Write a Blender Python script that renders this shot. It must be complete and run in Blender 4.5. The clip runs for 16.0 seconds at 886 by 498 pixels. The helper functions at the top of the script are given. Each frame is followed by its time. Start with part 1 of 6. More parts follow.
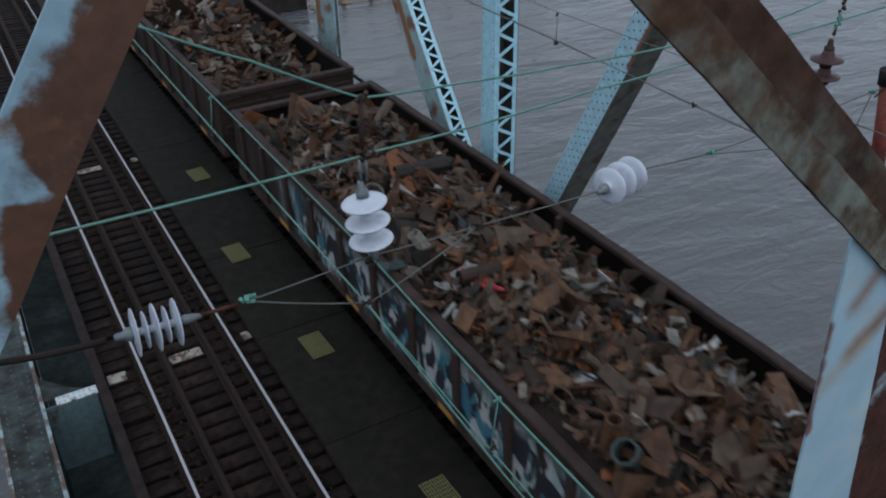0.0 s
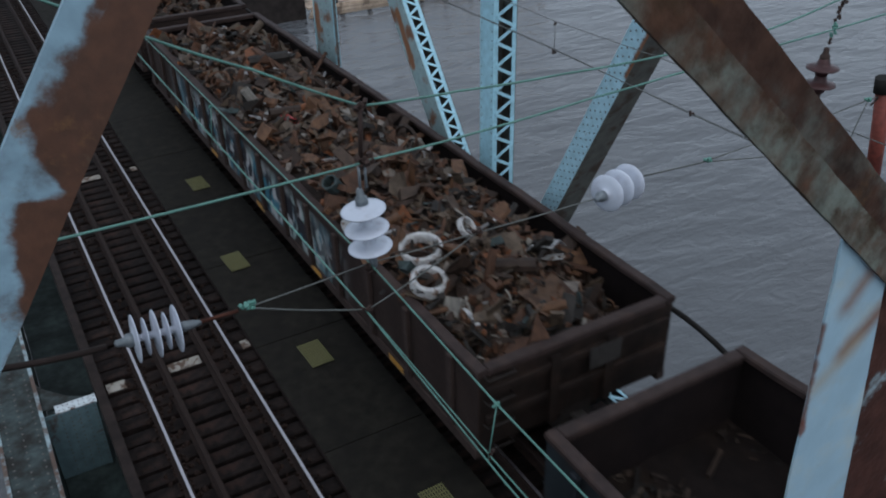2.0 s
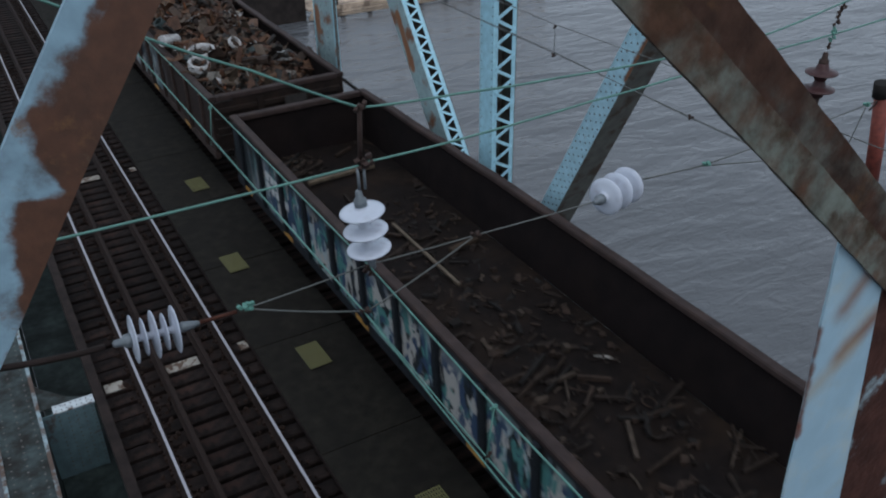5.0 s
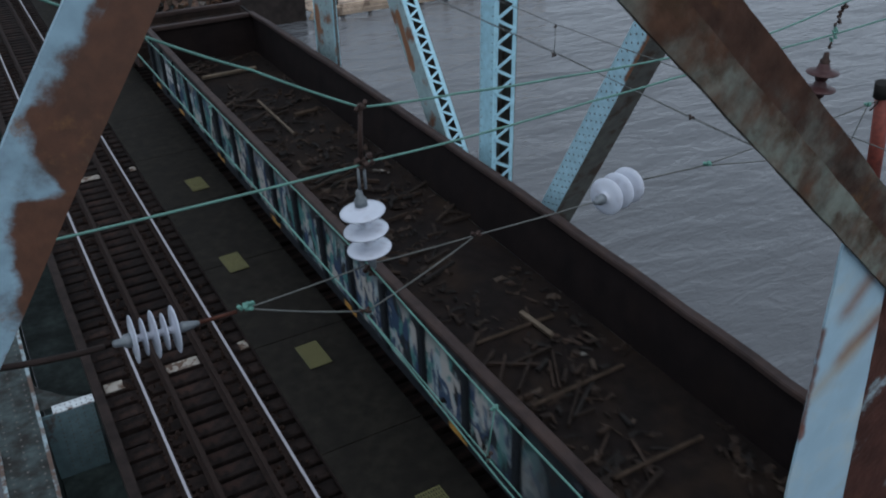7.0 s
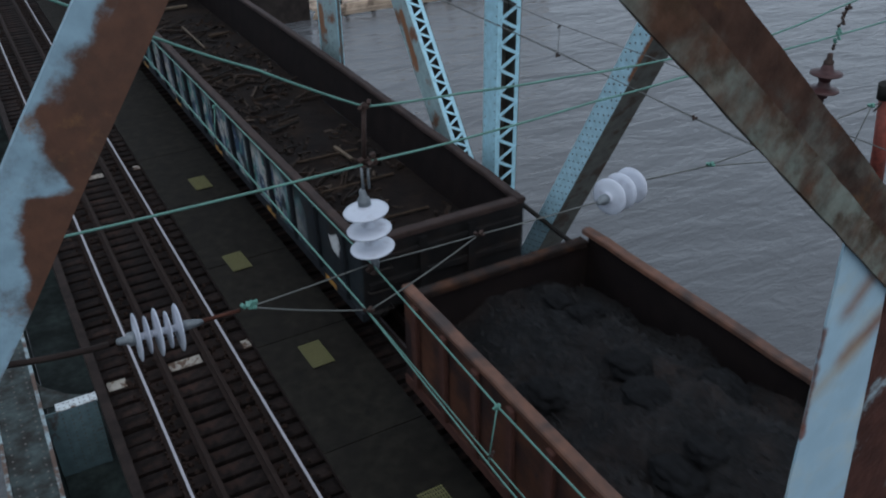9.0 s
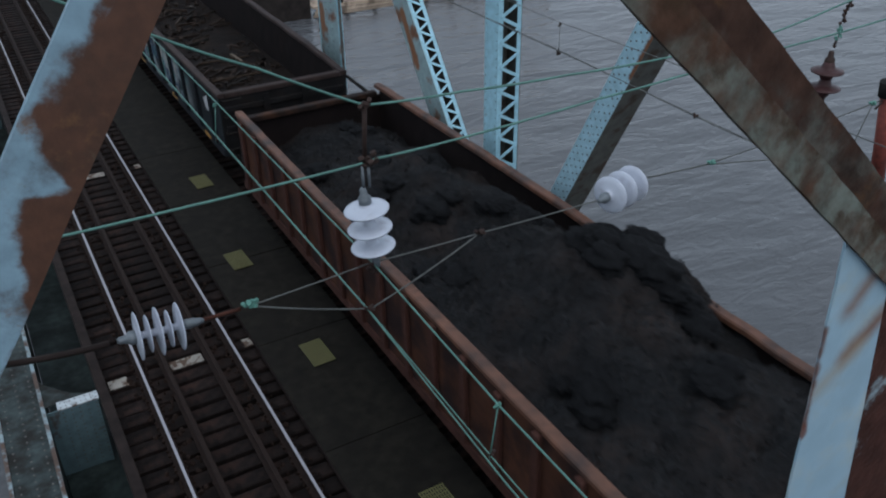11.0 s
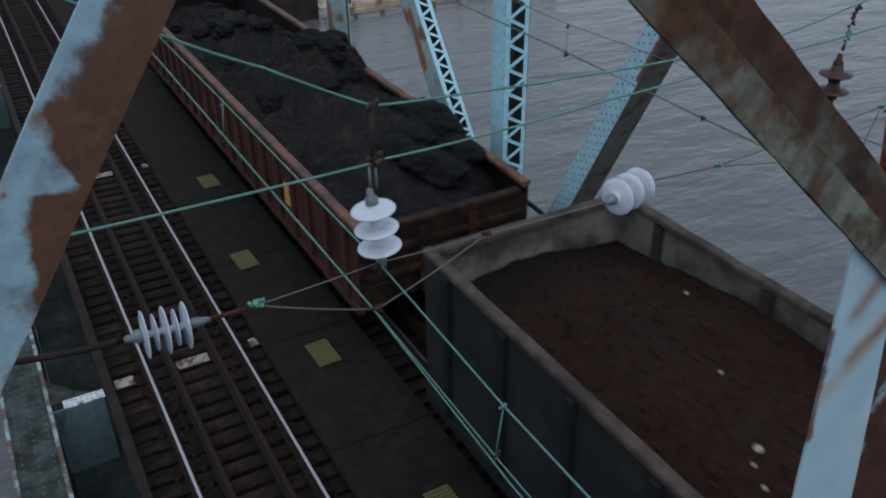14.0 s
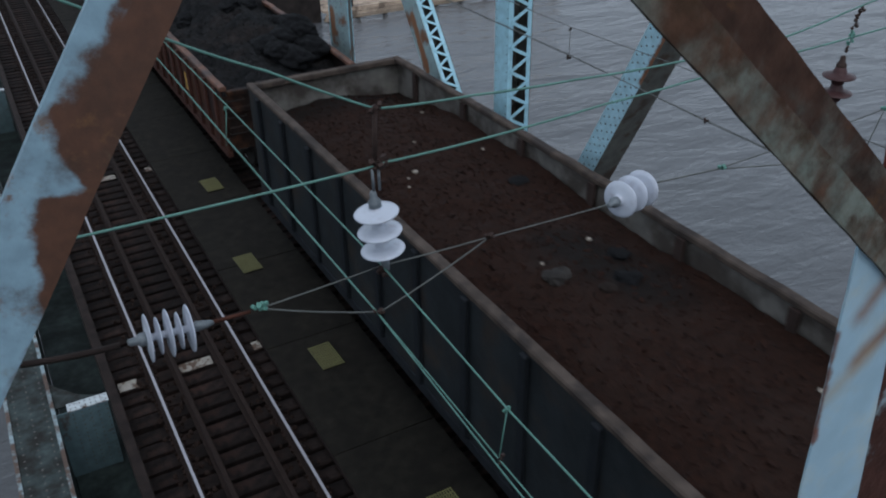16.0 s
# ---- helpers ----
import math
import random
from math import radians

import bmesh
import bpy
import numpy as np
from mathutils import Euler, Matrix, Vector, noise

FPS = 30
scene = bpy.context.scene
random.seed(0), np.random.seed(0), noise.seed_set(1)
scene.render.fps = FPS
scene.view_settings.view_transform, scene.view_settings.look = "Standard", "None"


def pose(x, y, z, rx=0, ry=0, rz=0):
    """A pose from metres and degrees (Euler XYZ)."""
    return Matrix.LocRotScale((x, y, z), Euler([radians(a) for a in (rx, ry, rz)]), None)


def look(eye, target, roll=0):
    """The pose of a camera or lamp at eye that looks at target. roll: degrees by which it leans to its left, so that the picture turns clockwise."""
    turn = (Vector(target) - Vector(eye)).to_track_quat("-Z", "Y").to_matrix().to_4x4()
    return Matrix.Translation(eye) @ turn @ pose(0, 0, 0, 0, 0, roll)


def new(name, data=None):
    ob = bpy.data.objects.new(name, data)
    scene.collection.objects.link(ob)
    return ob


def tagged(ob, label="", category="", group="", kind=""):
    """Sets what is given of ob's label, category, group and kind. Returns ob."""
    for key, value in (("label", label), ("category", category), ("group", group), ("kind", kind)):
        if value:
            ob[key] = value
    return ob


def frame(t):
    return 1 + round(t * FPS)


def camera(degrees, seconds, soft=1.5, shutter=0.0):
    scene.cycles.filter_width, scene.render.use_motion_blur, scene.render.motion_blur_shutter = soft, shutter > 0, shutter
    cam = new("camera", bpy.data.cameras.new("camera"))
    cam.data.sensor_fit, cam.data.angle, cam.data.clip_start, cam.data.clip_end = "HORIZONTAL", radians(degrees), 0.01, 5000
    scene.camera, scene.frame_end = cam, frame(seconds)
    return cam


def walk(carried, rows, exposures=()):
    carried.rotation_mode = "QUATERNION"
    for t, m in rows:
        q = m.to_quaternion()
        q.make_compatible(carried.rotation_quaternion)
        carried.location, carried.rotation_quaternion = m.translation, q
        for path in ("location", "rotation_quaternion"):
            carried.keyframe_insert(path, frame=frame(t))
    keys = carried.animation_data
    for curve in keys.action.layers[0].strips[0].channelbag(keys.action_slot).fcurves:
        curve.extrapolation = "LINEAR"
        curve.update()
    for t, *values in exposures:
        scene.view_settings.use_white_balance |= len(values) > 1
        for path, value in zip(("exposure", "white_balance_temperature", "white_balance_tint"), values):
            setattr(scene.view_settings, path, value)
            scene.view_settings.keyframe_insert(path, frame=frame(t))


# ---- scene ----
cam = camera(54.4, 16.0, soft=2.05, shutter=0.5)
PATH = [
    (0, (-1.838, 0.185, 8.867), (-1.001, 1.67, 7.821), -1.2),
    (0.5, (-1.843, 0.178, 8.868), (-0.998, 1.658, 7.82), -1.2),
    (1, (-1.848, 0.168, 8.869), (-1.004, 1.651, 7.826), -1.1),
    (1.5, (-1.851, 0.162, 8.871), (-1.006, 1.651, 7.836), -1.1),
    (2, (-1.853, 0.157, 8.871), (-1.008, 1.65, 7.843), -1.2),
    (2.5, (-1.854, 0.155, 8.872), (-1.008, 1.65, 7.847), -1.3),
    (3, (-1.852, 0.155, 8.871), (-1.008, 1.651, 7.847), -1.2),
    (3.5, (-1.853, 0.155, 8.872), (-1.008, 1.65, 7.847), -1.2),
    (4, (-1.854, 0.152, 8.872), (-1.007, 1.646, 7.848), -1.0),
    (6.5, (-1.854, 0.152, 8.873), (-1.005, 1.646, 7.85), -0.8),
    (7, (-1.853, 0.161, 8.869), (-1.004, 1.655, 7.845), -0.8),
    (7.5, (-1.854, 0.157, 8.871), (-1.008, 1.653, 7.847), -0.8),
    (8, (-1.856, 0.156, 8.871), (-1.011, 1.652, 7.847), -0.8),
    (8.5, (-1.855, 0.154, 8.871), (-1.011, 1.65, 7.846), -0.7),
    (9, (-1.858, 0.153, 8.872), (-1.015, 1.65, 7.848), -0.7),
    (11.5, (-1.853, 0.157, 8.871), (-1.014, 1.652, 7.841), -0.8),
    (12, (-1.852, 0.162, 8.87), (-1.014, 1.654, 7.834), -0.7),
    (12.5, (-1.855, 0.163, 8.869), (-1.016, 1.654, 7.834), -0.7),
    (13, (-1.856, 0.156, 8.871), (-1.02, 1.652, 7.839), -0.7),
    (13.5, (-1.858, 0.155, 8.87), (-1.026, 1.655, 7.843), -0.7),
    (14, (-1.857, 0.153, 8.871), (-1.029, 1.658, 7.846), -0.7),
    (14.5, (-1.857, 0.157, 8.87), (-1.03, 1.663, 7.847), -0.7),
    (15, (-1.859, 0.158, 8.87), (-1.033, 1.666, 7.847), -0.8),
    (15.5, (-1.858, 0.158, 8.87), (-1.032, 1.666, 7.849), -0.8),
    (16, (-1.859, 0.154, 8.87), (-1.035, 1.665, 7.851), -0.9),
]
walk(cam, [(t, look(eye, target, roll)) for t, eye, target, roll in PATH], exposures=[(0, 0.22, 5980, 9), (16, 0.18, 5980, 9)])

# ---- world and light ----
world = bpy.data.worlds.new("dusk_sky")
scene.world = world
world.use_nodes = True
wn, wl = world.node_tree.nodes, world.node_tree.links
sky = wn.new("ShaderNodeTexSky")
sky.sky_type = "NISHITA"
sky.sun_disc = False
sky.sun_elevation = radians(58)
sky.sun_rotation = radians(195)
sky.air_density, sky.dust_density, sky.ozone_density = 1.0, 6.0, 1.0
haze = wn.new("ShaderNodeHueSaturation")
haze.inputs["Saturation"].default_value = 0.7
wl.new(sky.outputs["Color"], haze.inputs["Color"])
veil = wn.new("ShaderNodeMix")
veil.data_type = "RGBA"
veil.inputs["Factor"].default_value = 0.78
veil.inputs["B"].default_value = (6.6, 7.3, 8.1, 1)
wl.new(haze.outputs["Color"], veil.inputs["A"])
wl.new(veil.outputs["Result"], wn["Background"].inputs["Color"])
wn["Background"].inputs["Strength"].default_value = 0.10
sun = new("sun", bpy.data.lights.new("sun", "SUN"))
sun.data.energy, sun.data.angle, sun.data.color = 0.5, radians(60), (1.0, 0.97, 0.93)
sun.matrix_world = look((-6, -22, 36), (0, 0, 0))

# ---- materials ----


def mat(name, col, rough=0.6, metal=0.0, var=0.35, scale=6.0, bump=0.2, spec=0.5, second=None, amount=0.5, scale2=1.5, sharp=0.12, island=0.0, randob=0.0, bscale=None):
    """Colour with fine and coarse variation; second: a worn patch colour covering about amount of the surface."""
    m = bpy.data.materials.new(name)
    m.use_nodes = True
    n, l = m.node_tree.nodes, m.node_tree.links
    b = n["Principled BSDF"]
    b.inputs["Roughness"].default_value = rough
    b.inputs["Metallic"].default_value = metal
    b.inputs["Specular IOR Level"].default_value = min(spec, 0.15) if max(col) < 0.07 else spec
    co = n.new("ShaderNodeTexCoord")
    fine = n.new("ShaderNodeTexNoise")
    fine.inputs["Scale"].default_value, fine.inputs["Detail"].default_value = scale, 8
    l.new(co.outputs["Object"], fine.inputs["Vector"])
    ramp = n.new("ShaderNodeValToRGB")
    ramp.color_ramp.elements[0].position, ramp.color_ramp.elements[1].position = 0.3, 0.7
    ramp.color_ramp.elements[0].color = [c * (1 - var) for c in col] + [1]
    ramp.color_ramp.elements[1].color = [min(1, c * (1 + var)) for c in col] + [1]
    l.new(fine.outputs["Fac"], ramp.inputs["Fac"])
    out = ramp.outputs["Color"]
    if second:
        big = n.new("ShaderNodeTexNoise")
        big.inputs["Scale"].default_value, big.inputs["Detail"].default_value, big.inputs["Roughness"].default_value = scale2, 7, 0.62
        l.new(co.outputs["Object"], big.inputs["Vector"])
        edge = n.new("ShaderNodeMapRange")
        edge.interpolation_type = "SMOOTHSTEP"
        centre = 0.5 + (0.5 - amount) * 0.55
        edge.inputs["From Min"].default_value, edge.inputs["From Max"].default_value = centre - sharp / 2, centre + sharp / 2
        l.new(big.outputs["Fac"], edge.inputs["Value"])
        mix = n.new("ShaderNodeMix")
        mix.data_type = "RGBA"
        tint = n.new("ShaderNodeMix")
        tint.data_type = "RGBA"
        tint.inputs["A"].default_value = [c * 0.55 for c in second] + [1]
        tint.inputs["B"].default_value = [min(1, c * 1.35) for c in second] + [1]
        l.new(fine.outputs["Fac"], tint.inputs["Factor"])
        l.new(edge.outputs["Result"], mix.inputs["Factor"])
        l.new(out, mix.inputs["A"])
        l.new(tint.outputs["Result"], mix.inputs["B"])
        out = mix.outputs["Result"]
    if island or randob:
        hsv = n.new("ShaderNodeHueSaturation")
        if island:
            src = n.new("ShaderNodeNewGeometry").outputs["Random Per Island"]
        else:
            src = n.new("ShaderNodeObjectInfo").outputs["Random"]
        mr = n.new("ShaderNodeMapRange")
        k = island or randob
        mr.inputs["To Min"].default_value, mr.inputs["To Max"].default_value = 1 - k, 1 + k
        l.new(src, mr.inputs["Value"])
        l.new(mr.outputs["Result"], hsv.inputs["Value"])
        l.new(out, hsv.inputs["Color"])
        out = hsv.outputs["Color"]
    l.new(out, b.inputs["Base Color"])
    if bump:
        bn = n.new("ShaderNodeTexNoise")
        bn.inputs["Scale"].default_value, bn.inputs["Detail"].default_value = bscale or scale * 3, 6
        l.new(co.outputs["Object"], bn.inputs["Vector"])
        bp = n.new("ShaderNodeBump")
        bp.inputs["Strength"].default_value, bp.inputs["Distance"].default_value = bump, 0.02
        l.new(bn.outputs["Fac"], bp.inputs["Height"])
        l.new(bp.outputs["Normal"], b.inputs["Normal"])
    return m


def palette(name, cols, rough=0.65, metal=0.0, var=0.3, scale=8.0):
    """A colour for each loose piece, out of a few, with grain on it."""
    m = bpy.data.materials.new(name)
    m.use_nodes = True
    n, l = m.node_tree.nodes, m.node_tree.links
    b = n["Principled BSDF"]
    b.inputs["Roughness"].default_value, b.inputs["Metallic"].default_value, b.inputs["Specular IOR Level"].default_value = rough, metal, 0.25
    g = n.new("ShaderNodeNewGeometry")
    r = n.new("ShaderNodeValToRGB")
    r.color_ramp.interpolation = "CONSTANT"
    el = r.color_ramp.elements
    while len(el) < len(cols):
        el.new(0.5)
    total, acc = sum(w for w, c in cols), 0
    for e, (w, c) in zip(el, cols):
        e.position, e.color = acc / total, (*c, 1)
        acc += w
    l.new(g.outputs["Random Per Island"], r.inputs["Fac"])
    co = n.new("ShaderNodeTexCoord")
    t = n.new("ShaderNodeTexNoise")
    t.inputs["Scale"].default_value, t.inputs["Detail"].default_value = scale, 8
    l.new(co.outputs["Object"], t.inputs["Vector"])
    mr = n.new("ShaderNodeMapRange")
    mr.inputs["From Min"].default_value, mr.inputs["From Max"].default_value = 0.3, 0.7
    mr.inputs["To Min"].default_value, mr.inputs["To Max"].default_value = 1 - var * 1.6, 1 + var
    l.new(t.outputs["Fac"], mr.inputs["Value"])
    h = n.new("ShaderNodeHueSaturation")
    l.new(mr.outputs["Result"], h.inputs["Value"])
    l.new(r.outputs["Color"], h.inputs["Color"])
    l.new(h.outputs["Color"], b.inputs["Base Color"])
    bp = n.new("ShaderNodeBump")
    bp.inputs["Strength"].default_value, bp.inputs["Distance"].default_value = 0.35, 0.01
    l.new(t.outputs["Fac"], bp.inputs["Height"])
    l.new(bp.outputs["Normal"], b.inputs["Normal"])
    return m


def water_material():
    m = bpy.data.materials.new("river_water")
    m.use_nodes = True
    n, l = m.node_tree.nodes, m.node_tree.links
    b = n["Principled BSDF"]
    b.inputs["Roughness"].default_value, b.inputs["IOR"].default_value = 0.10, 1.33
    b.inputs["Base Color"].default_value = (0.084, 0.088, 0.094, 1)
    co = n.new("ShaderNodeTexCoord")
    heights = []
    for sc, dist, stretch, turn in ((0.28, 0.10, 0.36, 62), (0.9, 0.045, 0.40, 55), (3.2, 0.015, 0.5, 68), (9.0, 0.004, 0.6, 60)):
        mp = n.new("ShaderNodeMapping")
        mp.inputs["Scale"].default_value = (sc * stretch, sc, sc)
        mp.inputs["Rotation"].default_value = (0, 0, radians(turn))
        l.new(co.outputs["Object"], mp.inputs["Vector"])
        t = n.new("ShaderNodeTexNoise")
        t.inputs["Scale"].default_value, t.inputs["Detail"].default_value = 1.0, 3
        t.inputs["Distortion"].default_value = 0.6
        l.new(mp.outputs["Vector"], t.inputs["Vector"])
        heights.append((t.outputs["Fac"], dist))
    normal = None
    for h, dist in heights:
        bp = n.new("ShaderNodeBump")
        bp.inputs["Strength"].default_value, bp.inputs["Distance"].default_value = 1.0, dist * 4
        l.new(h, bp.inputs["Height"])
        if normal:
            l.new(normal, bp.inputs["Normal"])
        normal = bp.outputs["Normal"]
    l.new(normal, b.inputs["Normal"])
    return m


def stain(m, col, p0, p1, radius, soft, amp=0.0, scale=20, strength=1.0):
    """A run or patch of another colour along the line p0 to p1 (the thing's own space), with a ragged rim."""
    n, l = m.node_tree.nodes, m.node_tree.links
    b = n["Principled BSDF"]
    old = b.inputs["Base Color"].links[0].from_socket
    p0, p1 = Vector(p0), Vector(p1)
    d = p1 - p0
    co = n.new("ShaderNodeTexCoord")
    rel, dot, k, along, off, dist = (n.new("ShaderNodeVectorMath"), n.new("ShaderNodeVectorMath"), n.new("ShaderNodeMath"), n.new("ShaderNodeVectorMath"), n.new("ShaderNodeVectorMath"), n.new("ShaderNodeVectorMath"))
    rel.operation, dot.operation, k.operation, along.operation, off.operation, dist.operation = "SUBTRACT", "DOT_PRODUCT", "MULTIPLY", "SCALE", "SUBTRACT", "LENGTH"
    rel.inputs[1].default_value, dot.inputs[1].default_value, along.inputs[0].default_value = p0, d, d
    k.use_clamp = True
    k.inputs[1].default_value = 1 / max(d.length_squared, 1e-6)
    l.new(co.outputs["Object"], rel.inputs[0])
    l.new(rel.outputs["Vector"], dot.inputs[0])
    l.new(dot.outputs["Value"], k.inputs[0])
    l.new(k.outputs[0], along.inputs["Scale"])
    l.new(rel.outputs["Vector"], off.inputs[0])
    l.new(along.outputs["Vector"], off.inputs[1])
    l.new(off.outputs["Vector"], dist.inputs[0])
    t = n.new("ShaderNodeTexNoise")
    t.inputs["Scale"].default_value, t.inputs["Detail"].default_value, t.inputs["Roughness"].default_value = scale, 8, 0.65
    l.new(co.outputs["Object"], t.inputs["Vector"])
    ma, mr, mix = n.new("ShaderNodeMath"), n.new("ShaderNodeMapRange"), n.new("ShaderNodeMix")
    ma.operation, mr.interpolation_type, mix.data_type = "MULTIPLY_ADD", "SMOOTHSTEP", "RGBA"
    l.new(t.outputs["Fac"], ma.inputs[0])
    ma.inputs[1].default_value = amp
    l.new(dist.outputs["Value"], ma.inputs[2])
    mr.inputs["From Min"].default_value, mr.inputs["From Max"].default_value = radius + amp / 2 + soft, radius + amp / 2 - soft
    mr.inputs["To Max"].default_value = strength
    l.new(ma.outputs[0], mr.inputs["Value"])
    l.new(mr.outputs["Result"], mix.inputs["Factor"])
    l.new(old, mix.inputs["A"])
    mix.inputs["B"].default_value = (*col, 1)
    l.new(mix.outputs["Result"], b.inputs["Base Color"])
    return m


BLUE = (0.27, 0.47, 0.55)
M_BLUE = mat("pale_blue_bridge_paint", BLUE, 0.55, var=0.18, scale=5, second=(0.17, 0.075, 0.035), amount=0.36, scale2=1.1, sharp=0.10)
M_FLANGE = mat("worn_pale_flange_paint", (0.42, 0.46, 0.48), 0.6, var=0.2, scale=12, second=(0.10, 0.07, 0.055), amount=0.35, scale2=7)
M_BRACKET = mat("grimy_blue_bracket_paint", (0.085, 0.135, 0.15), 0.6, var=0.25, scale=6, second=(0.05, 0.04, 0.035), amount=0.3, scale2=3)
M_LIP = mat("rust_spotted_pale_paint", (0.20, 0.26, 0.28), 0.6, var=0.25, scale=12, second=(0.07, 0.04, 0.027), amount=0.55, scale2=2.6)
M_WEATHERED = mat("weathered_grey_blue_paint", (0.24, 0.33, 0.34), 0.6, var=0.2, scale=6, second=(0.15, 0.065, 0.03), amount=0.36, scale2=1.5, sharp=0.12)
M_BLUE_CLEAN = mat("pale_blue_paint_clean", (0.32, 0.54, 0.63), 0.55, var=0.15, scale=7, second=(0.16, 0.08, 0.045), amount=0.15, scale2=2.5, sharp=0.06)
M_DIAG = mat("pale_blue_rust_flecked_paint", (0.32, 0.50, 0.58), 0.55, var=0.15, scale=7, second=(0.16, 0.08, 0.045), amount=0.2, scale2=3.5, sharp=0.08)
stain(M_DIAG, (0.15, 0.06, 0.025), (0, 0.02, 7.6), (0, 0.0, 6.3), 0.05, 0.03, 0.12, 7)
stain(M_WEATHERED, (0.20, 0.085, 0.035), (0, 0.36, 6.2), (0, 0.46, 5.05), 0.10, 0.03, 0.12, 5)
stain(M_WEATHERED, (0.20, 0.09, 0.04), (0, 1.05, 3.45), (0, 1.1, 3.9), 0.16, 0.06, 0.2, 4)
# grime and the under-deck shade, both put into one dark teal
M_BLUE_DARK = mat("grimy_shaded_teal_paint", (0.031, 0.043, 0.042), 0.65, var=0.35, scale=7, second=(0.010, 0.0135, 0.013), amount=0.48, scale2=1.4, sharp=0.34)
M_CHORD = mat("weathered_teal_chord_paint", (0.042, 0.056, 0.056), 0.65, var=0.3, scale=8, second=(0.016, 0.015, 0.013), amount=0.5, scale2=2.2, sharp=0.3)
# rust, with the shade of undersides and member insides put into the grey
M_UNDER = mat("shaded_rusty_grey_underside", (0.085, 0.085, 0.075), 0.75, var=0.3, scale=5, second=(0.05, 0.03, 0.02), amount=0.4, scale2=3)
M_BEAM_RUST = mat("scaling_red_rust", (0.055, 0.021, 0.014), 0.8, var=0.35, scale=22, bump=0.5, second=(0.055, 0.022, 0.015), amount=0.4, scale2=14)
M_RIVET = mat("rust_dark_rivets", (0.07, 0.065, 0.06), 0.7, var=0.4, scale=20, bump=0)
M_RAILTOP = mat("polished_rail_head", (0.43, 0.41, 0.43), 0.42, 1.0, var=0.1, scale=20, bump=0.05)
M_RAILSIDE = mat("rusty_rail_web", (0.017, 0.0105, 0.0085), 0.8, var=0.3, scale=12)
M_SLEEPER = mat("tarred_timber", (0.0098, 0.0066, 0.0058), 0.9, var=0.75, scale=9, bump=0.8, spec=0.2, second=(0.021, 0.0115, 0.009), amount=0.35, scale2=4, randob=0.45)
M_SLEEPER_WHITE = mat("worn_white_painted_timber", (0.26, 0.24, 0.21), 0.8, var=0.2, scale=8, bump=0.5, second=(0.07, 0.04, 0.025), amount=0.45, scale2=9, sharp=0.08)
M_PLATE = mat("oxidised_tie_plate", (0.022, 0.013, 0.010), 0.8, var=0.3, scale=20)
M_WALK = mat("dark_walkway_plate", (0.0120, 0.0104, 0.0078), 0.85, var=0.5, scale=5, bump=0.3, bscale=60, spec=0.25, second=(0.0085, 0.0072, 0.0056), amount=0.42, scale2=1.6, sharp=0.3, randob=0.12)
M_YELLOW = mat("yellow_grating_bar", (0.115, 0.11, 0.04), 0.7, var=0.2, scale=30)
M_DARK = mat("dark_recess_steel", (0.014, 0.013, 0.012), 0.8, var=0.3, scale=5)
M_STRINGER = mat("dark_rusty_girder", (0.018, 0.0125, 0.011), 0.8, var=0.4, scale=4)
M_WIRE = mat("verdigris_copper_wire", (0.08, 0.185, 0.155), 0.6, var=0.2, scale=10, bump=0)
M_WIRE_DARK = mat("dull_steel_cable", (0.075, 0.08, 0.075), 0.6, var=0.2, scale=10, bump=0)
M_FITTING = mat("weathered_bronze_fitting", (0.045, 0.03, 0.026), 0.6, 0.3, var=0.3, scale=40)
M_GREENFIT = mat("green_corroded_clamp", (0.09, 0.22, 0.18), 0.7, var=0.35, scale=60)
M_PORCELAIN = mat("pale_grey_porcelain", (0.45, 0.485, 0.56), 0.25, var=0.05, scale=6, bump=0, spec=0.6, second=(0.33, 0.33, 0.38), amount=0.25, scale2=9, sharp=0.3)
M_BROWNPORC = mat("brown_glazed_porcelain", (0.055, 0.028, 0.028), 0.35, var=0.2, scale=12, bump=0)
M_GALV = mat("galvanised_end_fitting", (0.14, 0.16, 0.175), 0.5, 0.4, var=0.2, scale=30)
M_REDROD = mat("red_primer_rod", (0.17, 0.038, 0.026), 0.7, var=0.3, scale=25)
M_WATER = water_material()
M_WOOD = mat("bleached_timber_planks", (0.35, 0.27, 0.20), 0.8, var=0.3, scale=1.2, second=(0.15, 0.11, 0.08), amount=0.3, scale2=0.8, randob=0.2)
M_PILE = mat("wet_dark_pile", (0.025, 0.02, 0.018), 0.7, var=0.4, scale=2)

# ---- mesh helpers ----


def box(bm, x0, x1, y0, y1, z0, z1, m=None, bevel=0.0):
    vs = [bm.verts.new((x, y, z)) for x in (x0, x1) for y in (y0, y1) for z in (z0, z1)]
    fs = [bm.faces.new([vs[i] for i in q]) for q in ((0, 1, 3, 2), (4, 6, 7, 5), (0, 4, 5, 1), (2, 3, 7, 6), (0, 2, 6, 4), (1, 5, 7, 3))]
    if bevel:
        es = list({e for f in fs for e in f.edges})
        r = bmesh.ops.bevel(bm, geom=es, offset=bevel, segments=1, affect="EDGES")
        vs = list({v for f in r["faces"] for v in f.verts} | {v for v in vs if v.is_valid})
    if m is not None:
        bmesh.ops.transform(bm, matrix=m, verts=vs)
    return vs


